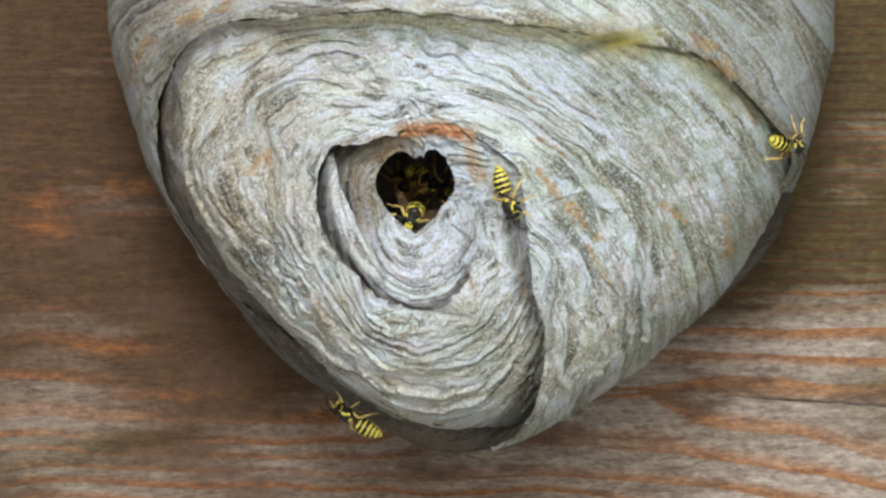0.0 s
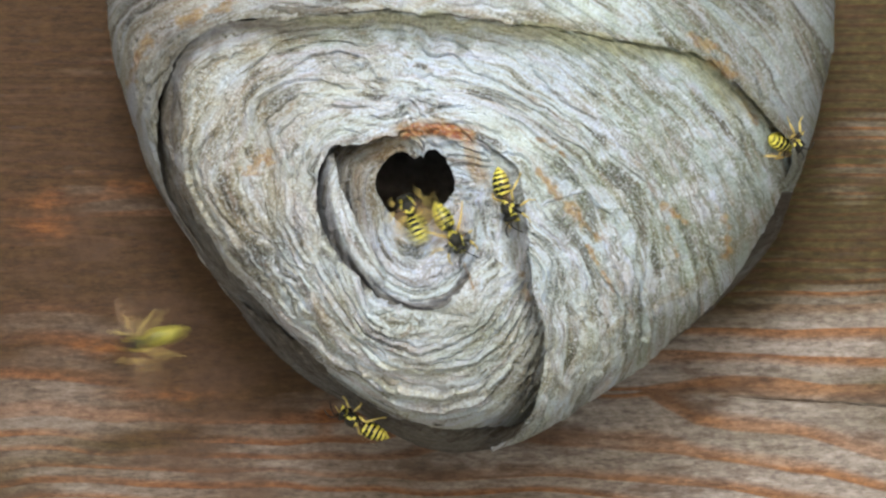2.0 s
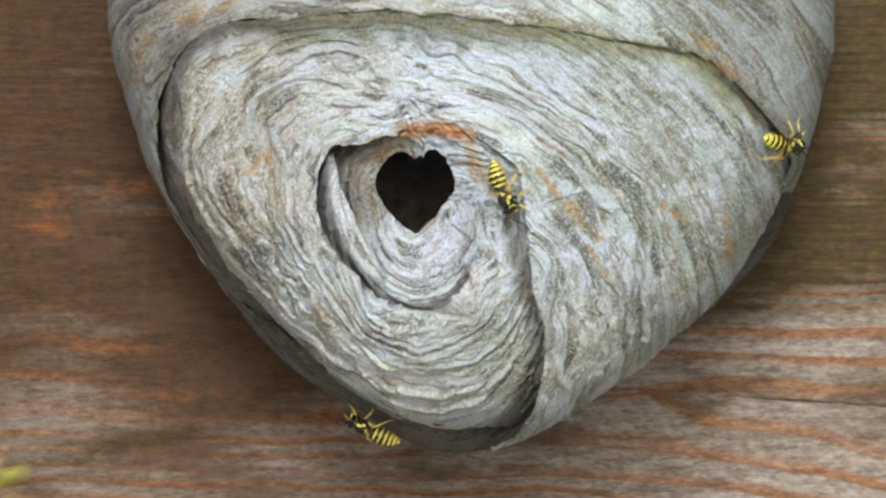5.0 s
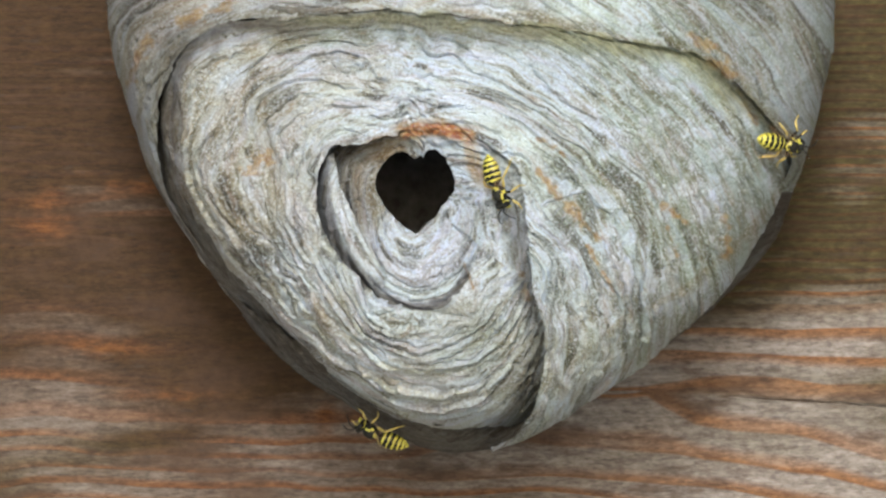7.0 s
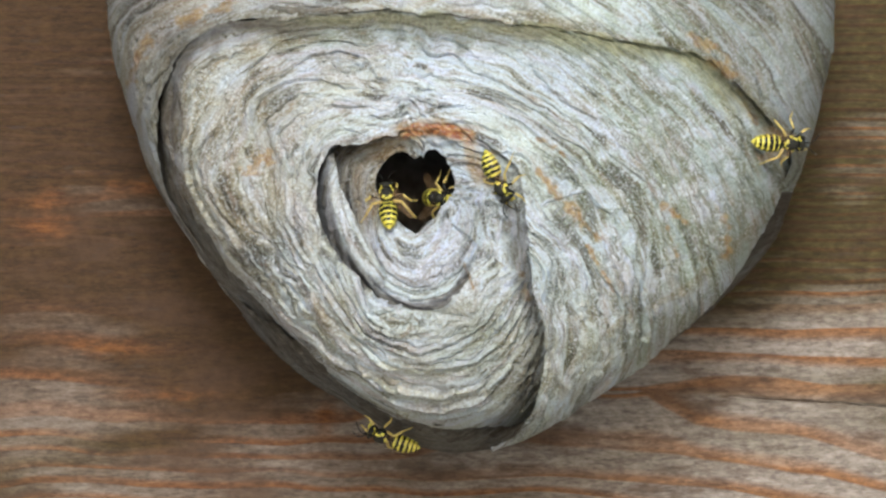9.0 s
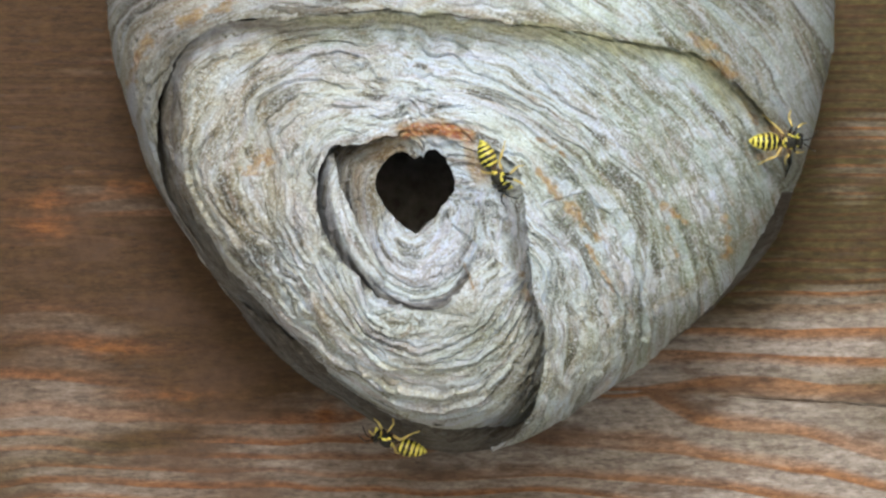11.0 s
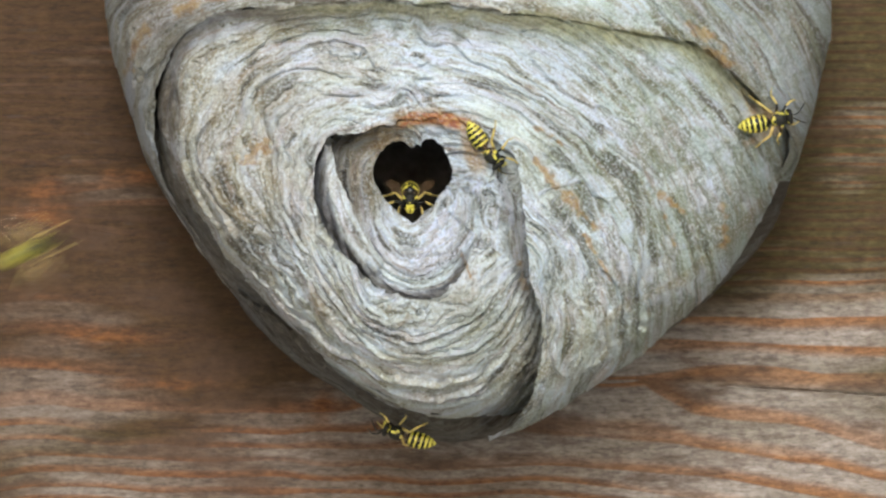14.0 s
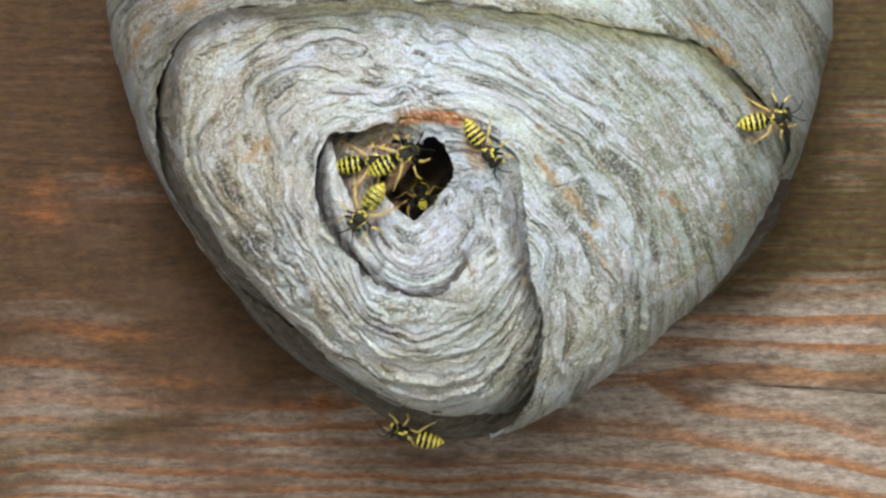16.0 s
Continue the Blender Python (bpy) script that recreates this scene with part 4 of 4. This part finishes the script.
def motions():
    track(wasps[0], [
        (0, 20.3, -1.7, -69, 1003, 0, 48), (1, 20, -2, -70, 1003, 0, 48), (1.5, 20, -2.4, -72, 1003, 0, 48),
        (2.5, 20.1, -1.7, -70, 1003, 0, 48), (3.5, 20, -1.3, -67, 1003, 0, 48), (4.2, 19.9, -1, -67, 1003, 0, 48),
        (6.3, 18.3, 0.4, -68, 1003, 0, 48), (7, 18.1, 0.7, -69, 1003, 0, 48), (7.5, 18.3, 1, -68, 1003, 0, 48), (8, 18.5, 1, -66, 1003, 0, 48),
        (9, 18.4, 2, -62, 1003, 0, 48), (11.5, 17.5, 4.9, -58, 1003, 0, 48), (12.5, 17.2, 5.7, -54, 1003, 0, 48),
        (13.5, 17.3, 5.9, -52, 1003, 0, 48), (14.5, 15.8, 7.1, -50, 1003, 0, 48), (15, 15.7, 7, -50, 1003, 0, 48),
        (16, 15.8, 6.6, -51, 1003, 0, 48)])
    track(wasps[1], [
        (0, 83.6, 10.4, -14, 21, 58, 25), (2, 83.4, 10.6, -14, 21, 58, 25), (4, 83.3, 10.6, -12, 20, 52, 25), (7, 82.6, 10.7, -8, 17, 38, 25),
        (9, 82.3, 10.9, 0, 13.5, 20, 25), (11.5, 81.5, 11.6, 4, 12, 18, 22), (12.5, 80.7, 12.5, 10, 11, 14, 22), (14.5, 79.9, 13.6, 14, 10, 10, 22),
        (16, 79.5, 13.5, 14, 10, 10, 22)])
    track(wasps[2], [
        (0, -14.5, -50.9, 145, 46, 0, -62), (1.5, -13.5, -51.6, 147, 46, 0, -62), (3.5, -12.2, -52.5, 152, 46, 0, -62),
        (4.2, -11.6, -52.9, 152, 46, 0, -62), (7, -9, -54.3, 153, 46, 0, -62), (9, -6.6, -55.3, 158, 46, 0, -62),
        (11.5, -4.8, -56.4, 158, 46, 0, -62), (12.5, -4, -56.6, 158, 46, 0, -62), (14.5, -2, -57.2, 160, 46, 0, -62),
        (16, -1, -57.7, 163, 46, 0, -62)])
    track(wasps[3], [
        (0, -0.6, -5.4, -115, 12, -64), (0.2, 0.6, -5, -100, 12, -64), (0.4, 1.7, -4.3, -95, 12, -64), (0.6, 2, -3.7, -85, 12, -64),
        (0.7, 3.5, -7.1, -77, 3, -23), (0.8, 3.3, -10.9, -74, 0, 39), (0.9, 3.3, -14.6, -81, -1, 0), (1, 3.6, -15.9, -112, -6, -51),
        (1.1, 14.5, -16.6, 30, -25, 0), (1.2, 28.3, 11.1, 60, -40, 0), (1.3, 44.8, 59.8, 70, -50, 0), (1.6, 60, 90, 40, -90, 0),
        (6.8, 60, 90, 160, -90, 0), (7, 124, -44.2, 165, -60, 0), (7.1, 73.1, -27.2, 160, -45, 0), (7.2, 35.5, -11.9, 145, -25, 0),
        (7.3, 11, -8.1, 150, -10, 0), (7.4, 4.6, -1.5, 100, -3, 0), (7.5, 7.6, 1.1, 68, 0, 0), (7.6, 10.4, 2.5, 106, -1, 21),
        (7.7, 9.6, 3.8, 123, 0, 0), (7.8, 7.2, 4.1, 147, 1, 0), (7.9, 4.1, 4.5, 177, 3, 0), (8, 1.2, 7.2, 165, 7, 45), (8.1, 1.1, 7.3, 140, 10, 55),
        (8.2, 0.2, 9.5, 120, 19.6, 50), (8.4, 24, -6, 100, 34, 0), (11, 24, -6, -60, 34, 0), (11.3, -3.9, -0.1, -95, 21.5, -64),
        (11.4, -4, -1.5, -100, 19.6, -64), (11.7, -3.5, -2.3, -90, 17.7, -64), (11.9, -2.3, -3, -85, 15.8, -64), (12.1, -1.1, -4.7, -95, 12, -64),
        (12.3, -0.5, -6, -100, 6, -25), (12.5, -1.8, -9.2, -107, 6, -46), (12.6, -2.3, -9.9, -112, 4, -44), (12.7, -2.6, -11.9, -113, 2, 32),
        (12.8, -3.2, -15.9, -93, 0, 18), (12.9, -3.3, -15.4, -95, 0, 0), (13, -3.5, -18, -71, 0, 30), (13.1, 0.7, -19.4, -43, -2, 0),
        (13.2, 33.5, -38.1, -40, -25, 0), (13.3, 82.5, -82.5, -30, -40, 0), (13.6, 120, -110, -20, -60, 0), (16, 120, -110, 20, -60, 0)])
    track(wasps[4], [
        (0, 43.3, 33.2, 185, -30, 0), (0.1, -8.6, 20.6, 200, -18, 0), (0.2, -24.3, 1.2, 120, -8, 0), (0.3, -18.4, 0, 75, 0, 0),
        (0.4, -18.4, 0.6, 60, 1, 0), (0.5, -17.9, 0.9, 45, 1, 0), (0.6, -14.7, 2.2, 29, 3, 31), (0.7, -9.5, 1.3, -10, 5, 11),
        (0.8, -8.1, 2.9, -20, 7, 25), (0.9, -3.7, 3.6, -25, 10, 40), (1, -4.1, 3.9, -30, 13.9, 50), (1.2, -3.6, 4.4, -30, 19.6, 50),
        (1.4, -3.3, 4.2, -40, 31, 50), (1.7, -24, -6, -60, 34, 0), (3.6, -24, -6, -90, 34, 0), (3.9, -5.2, -4, -110, 23.4, -64),
        (4, -3.3, -2.8, -100, 21.5, -64), (4.2, -2.5, -3.8, -95, 17.7, -64), (4.5, -1.6, -10, -95, 2, 0), (4.7, -11.8, -22.5, -130, -12, 0),
        (4.9, -53.6, -52, -150, -30, 0), (5.1, -126.7, -68.9, -160, -50, 0), (5.4, -150, 20, -170, -80, 0), (7.7, -150, 20, -10, -80, 0),
        (7.8, 191.1, -27.1, 175, -60, 0), (7.9, 121, -22.3, 172, -45, 0), (8, 44, -12.6, 165, -25, 0), (8.1, 21.1, -2.8, 190, -12, 0),
        (8.2, 4.6, -9.5, 185, -5, 0), (8.3, -5.9, -13.6, 80, 0, -37), (8.4, -6.1, -14.6, 113, 0, 0), (8.5, -7.9, -12.5, 103, 1, 8),
        (8.6, -7.4, -10.4, 95, 2, 0), (8.7, -7.6, -8.4, 96, 3, 0), (8.8, -6.2, -6, 77, 4, 17), (8.9, -6.2, -2.9, 77, 6, 36),
        (9, -6.3, -1.6, 95, 8, 40), (9.1, -4.8, 0.8, 85, 13.9, 45), (9.2, -5, 2.5, 80, 23.4, 45), (9.5, -24, -6, 60, 34, 0),
        (12.6, -24, -6, -80, 34, 0), (13.1, -2, -6.3, -90, 23.4, -64), (13.2, -0.8, -6, -90, 19.6, -64), (13.35, 0, -5.6, -90, 17.7, -64),
        (13.5, 0.3, -3.8, -90, 17.7, -64), (13.7, -0.7, -3.3, -92, 17.7, -64), (13.9, -0.4, -3.6, -90, 17.7, -64),
        (14.1, -0.8, -3.1, -90, 17.7, -64), (14.3, -0.1, -3.5, -88, 17.7, -64), (14.5, 1.5, -4.8, -80, 21.5, -64), (14.7, 2.3, -3.4, -80, 42, -64),
        (15, -24, -6, -80, 34, 0), (16, -24, -6, -60, 34, 0)])
    track(wasps[5], [
        (0, 3.4, 2.5, -30, 40.5, -30), (0.3, 3.6, 2.2, -25, 38.6, -30), (0.7, 3.5, 2.3, -20, 31, -30), (1, 4.6, 1.9, -40, 31, -64),
        (1.1, 3.5, 1.4, -50, 21.5, -64), (1.3, 3.7, 1.3, -30, 17.7, -64), (1.5, 5.2, 0.6, -50, 13.9, -64), (1.6, 6.8, -0.3, -55, 11, -64),
        (1.7, 6, -0.1, -60, 5, -35), (1.8, 6.2, -3.9, -60, 3, -32), (1.9, 6.6, -6.6, -63, 1, -21), (2, 8.1, -9.2, -60, 0, 0),
        (2.1, 9.9, -12.4, -45, 0, 8), (2.2, 10.6, -12.9, -46, 0, 0), (2.3, 12.1, -13.8, -41, 0, 0), (2.4, 14, -15.6, -45, 0, 26),
        (2.5, 16.2, -18.4, -46, 1, 12), (2.6, 19.8, -22.6, -39, 2, 35), (2.7, 20.4, -23.9, -46, 2, 38), (2.8, 21.1, -25.1, -43, 2, 34),
        (2.9, 20.7, -23.2, -21, 2, 29), (3, 19.3, -21.9, 18, 1, 24), (3.1, 19.4, -20.6, 31, 1, 18), (3.2, 21.1, -19.8, 47, 1, 29),
        (3.3, 24, -20.3, 52, 1, 13), (3.4, 26.9, -21.2, 55, -2, 0), (3.5, 29.1, -23.7, 58, -8, 0), (3.6, 63.2, -39.1, -15, -25, 0),
        (3.7, 131.1, -51.9, -20, -40, 0), (3.8, 203.3, -68.6, -25, -60, 0), (4.2, 150, -60, -20, -90, 0), (11.2, 150, -60, 190, -90, 0),
        (11.5, -82.6, -81.1, 60, -50, 0), (11.6, -59.7, -54.4, 55, -35, 0), (11.7, -36.6, -27.5, 60, -15, 0), (11.8, -23.2, -8.2, 88, -3, 0),
        (11.9, -22, -7.6, 60, -1, 0), (12, -19.8, -7.9, 25, 0, 0), (12.1, -18.2, -5.3, 30, 1, 0), (12.2, -16, -4.8, 18, 2, 0),
        (12.3, -13.7, -4.6, 14, 3, 19), (12.4, -8.9, -3.3, 10, 4, 11), (12.5, -8, -3.4, 9, 5, 12), (12.6, -7.6, -4.4, 8, 5, 16),
        (12.7, -7.2, -4.2, 8, 5, 13), (12.8, -5.7, -2.5, 1, 6, 0), (12.9, -5.2, -2.2, 1, 7, 15), (13, -5.6, -2.2, 3, 8, 21),
        (13.1, -4.8, -2.2, 2, 9, 25), (13.2, -5.1, -1.9, 3, 11, 40), (13.3, -4.2, -1.5, 5, 12, 45), (13.4, -4.1, -1.4, 5, 15.8, 50),
        (13.5, -3.7, 0.1, 5, 23.4, 50), (13.8, 24, -6, 20, 34, 0), (14.9, 24, -6, -100, 34, 0), (15.2, -5.4, 1.9, -120, 25.3, -64),
        (15.3, -4.5, 1.6, -110, 23.4, -64), (15.5, -3.6, 0.9, -115, 17.7, -64), (15.6, -4.6, -1, -125, 13.9, -64), (15.7, -5.9, -3.3, -130, 8, -30),
        (15.8, -9, -4.8, -129, 7, -37), (15.9, -9.8, -5.9, -123, 6, -31), (16, -11.1, -7.4, -125, 5, 14)])
    track(wasps[6], [
        (0, 40, 70, 230, -80, 0), (1.6, 32.6, 56.1, 235, -50, 0), (1.7, 20.5, 34.4, 228, -30, 0), (1.8, 6.9, 16.1, 230, -15, 0),
        (1.9, -3.7, 0.6, 255, -4, 0), (2, -0.9, -4.6, 112, -5, 26), (2.1, -12.7, -5.6, 26, 1, 37), (2.2, -10.1, -8.4, 85, 1, 41),
        (2.3, -8.5, -5.9, 83, 2, 0), (2.4, -7.3, -4.4, 78, 3, 23), (2.5, -5.8, -2.6, 62, 5, 0), (2.6, -5.2, 1, 44, 6, 17), (2.7, -6, 1.5, 12, 7, 20),
        (2.8, -3, 2.8, -5, 10, 40), (2.9, -1.9, 2.9, -15, 13.9, 45), (3, -3.1, 2.3, -15, 21.5, 50), (3.2, -2.2, 2.4, -20, 34.8, 50),
        (3.6, -24, -6, -60, 34, 0), (7.05, -24, -6, -70, 34, 0), (7.13, 4.3, 0.4, -65, 31, -64), (7.2, 3.6, -1.1, -75, 17.7, -64),
        (7.3, 3.7, -1.1, -75, 15.8, -64), (7.5, 3, -2.8, -85, 13.9, -64), (7.7, 1.7, -3.8, -95, 12, -64), (8, 0.5, -4.6, -95, 12, -64),
        (8.3, 0.1, -4.6, -95, 12, -64), (8.5, 1.5, -1.9, -70, 13.9, -64), (8.7, 3.3, -1.4, -50, 13.9, -64), (8.9, 4.1, -1.5, -25, 12, -64),
        (9, 5, -1.3, -5, 11.5, -64), (9.1, 5, -6, -45, 1, 0), (9.2, 5.3, -8.9, -40, 0, 27), (9.4, 11.9, -16.2, -50, -3, 0),
        (9.6, 27.9, -32.3, -40, -20, 0), (9.9, 106.1, -68.9, -30, -50, 0), (10.3, 120, -80, -20, -80, 0), (11.6, 120, -80, 150, -80, 0),
        (11.75, 57.2, -51.8, 185, -50, 0), (11.9, -44.5, -32.1, 190, -35, 0), (11.97, -63.9, -39.8, 175, -32, 0), (12, -68.6, -39.2, 125, -30, 0),
        (12.05, -60.4, -30.6, 50, -25, 0), (12.1, -32.7, -15.2, 35, -18, 0), (12.2, -2.4, -5.9, 60, -5, 0), (12.3, 0.6, -5.5, 78, -3, 17),
        (12.4, 0.7, -0.6, 71, -1, 21), (12.5, -0.1, 0.2, 81, 1, 19), (12.6, 1.8, -0.2, 72, 5, 35), (12.7, 4, 1.5, 95, 9, 45),
        (12.8, 2.6, 3.8, 110, 12, 45), (12.9, 3.9, 4.5, 130, 17.7, 45), (13, 3.4, 4.7, 130, 21.5, 45), (13.2, 4.3, 5.4, 120, 38.6, 40),
        (13.5, -24, -6, 90, 34, 0), (16, -24, -6, 90, 34, 0)])
    track(wasps[7], [
        (0, 180, 40, 180, -80, 0), (1.7, 191.1, 29, 195, -60, 0), (1.8, 120.8, 4.6, 190, -50, 0), (1.9, 41.3, -13, 187, -40, 0),
        (2, -59.1, -32.8, 200, -35, 0), (2.05, -62.2, -32.2, 120, -33, 0), (2.1, -50.6, -22.5, 40, -28, 0), (2.2, -9.8, -13.2, 10, -10, 0),
        (2.3, 3.1, -7.8, 70, -1, 37), (2.4, 5.6, -4.5, 73, 1, 25), (2.5, 4.7, -4.7, 87, 3, 15), (2.6, 4.1, -2.9, 83, 5, 17),
        (2.7, 4.1, -1.7, 95, 6, 40), (2.8, 4.8, -0.3, 80, 9, 50), (2.9, 4.4, 0.1, 75, 12, 50), (3, 4.7, 0.7, 75, 17.7, 50),
        (3.1, 6.9, 2, 75, 27.2, 50), (3.4, 24, -6, 60, 34, 0), (15.2, 24, -6, -60, 34, 0), (15.6, 1.1, -5.7, -85, 34.8, -64),
        (15.7, 1.2, -4.8, -80, 29.1, -64), (15.8, 0.8, -4.2, -85, 29.1, -64), (15.9, 1.8, -3.4, -75, 29.1, -64), (16, 1.5, -3, -80, 29.1, -64)])
    track(wasps[8], [
        (0, -170, 60, 0, -80, 0), (2.7, -174.9, 18, 5, -60, 0), (2.8, -130.3, 21.8, 3, -50, 0), (2.9, -73.5, 24.8, 2, -40, 0),
        (3, -14, 27.1, -35, -20, 0), (3.1, -5.6, 4.4, -120, -3, 0), (3.15, -4.4, -0.6, -190, -3, 0), (3.2, -5, -4.4, -240, -2, 0),
        (3.3, -7.6, -7.9, 97, -1, 0), (3.4, -7.7, -7.1, 89, 0, 15), (3.5, -6.4, -5.9, 83, 2, 0), (3.6, -5.3, -3.1, 71, 4, 17),
        (3.7, -6, -1.4, 48, 5, 19), (3.8, -8.1, 0.4, 29, 6, 0), (3.9, -3.3, 2.1, 15, 8, 30), (4, -1.5, 4.2, -20, 11, 45),
        (4.1, -0.9, 4.5, -25, 15.8, 50), (4.2, -1.1, 5.3, -25, 25.3, 50), (4.6, -24, -6, -60, 34, 0), (9.4, -24, -6, -80, 34, 0),
        (9.7, -0, -7.5, -90, 1, 0), (9.9, -16.7, -22.4, -140, -15, 0), (10.2, -90.3, -44.5, -170, -40, 0), (10.5, -151.2, -44.4, -180, -50, 0),
        (10.8, -150, -40, 180, -80, 0), (14.8, -150, -40, 20, -80, 0), (15, -150.1, -31.2, 15, -60, 0), (15.2, -61.9, -15.1, 18, -30, 0),
        (15.3, -31.6, -1.4, 35, -10, 0), (15.4, -15, 2.6, 85, 2, 0), (15.5, -16.7, 1.3, 51, 4, 45), (15.6, -14.6, 3.3, 29, 5, 17),
        (15.7, -10.2, 4.6, 14, 7, 6), (15.8, -9.2, 4.3, 10, 7, 11), (15.9, -9.5, 3.7, 9, 8, 6), (16, -10.3, 3.7, 9, 8, 0)])
    track(wasps[9], [
        (0, -2.3, 2.2, 70, 42, -64), (0.1, -3.2, 4.2, 80, 42, -64), (0.3, -2, 5.6, 80, 42, -64), (0.6, 24, -6, 90, 34, 0), (7.6, 24, -6, 170, 34, 0),
        (7.9, -0.3, 4.8, 180, 12, -20), (8, -4.3, 5, 185, 6, -15), (8.1, -7.6, 4.3, 180, 4, -10), (8.2, -8.7, 4.3, 170, 4, -5),
        (8.3, -12.9, 5.3, 150, 2, 0), (8.4, -14.1, 7.3, 150, 1, 0), (8.5, -11.8, 7.4, 155, -8, 0), (8.6, -30.2, 8.8, 165, -20, 0),
        (8.7, -59.7, 22, 155, -35, 0), (8.8, -114.4, 38.9, 160, -50, 0), (9.2, -150, 40, 150, -80, 0), (13.6, -150, 40, -10, -80, 0),
        (13.8, -174.3, -39, 25, -60, 0), (13.9, -130, -29.5, 22, -45, 0), (14, -82.7, -15.1, 22, -30, 0), (14.1, -31.6, 5.7, 20, -12, 0),
        (14.2, -7.3, -4, 60, -3, 0), (14.3, -5, -3.2, 75, 0, 0), (14.4, -5.1, -3.5, 77, 3, 0), (14.5, -4.1, -1.2, 78, 5, 17),
        (14.6, -2.5, -0.8, 75, 6, 35), (14.7, -0.6, -0.8, 62, 8, 40), (14.8, -0.3, -0.8, 62, 9, 40), (14.9, -1.6, 0.2, 72, 11, 40),
        (15, -0.9, 0.2, 72, 12, 45), (15.2, -1, -0.2, 80, 17.7, 50), (15.3, -0.5, -0.3, 80, 27.2, 50), (15.5, 24, -6, 90, 34, 0),
        (16, 24, -6, 90, 34, 0)])
    track(wasps[10], [
        (0, 170, 90, 180, -80, 0), (15.1, 179.3, 18.9, 178, -60, 0), (15.3, 73.8, 13.3, 180, -35, 0), (15.4, 28.6, 11, 178, -22, 0),
        (15.5, -1.2, 11.4, 200, -14, 0), (15.6, -9, 0, 140, -3, 0), (15.7, -3.1, 2.2, 82, 1, 19), (15.8, -5.1, 4.1, 71, 3, 30),
        (15.9, -3.4, 5.9, 39, 3, 29), (16, -3.3, 4.8, 29, 3, 0)])

motions()
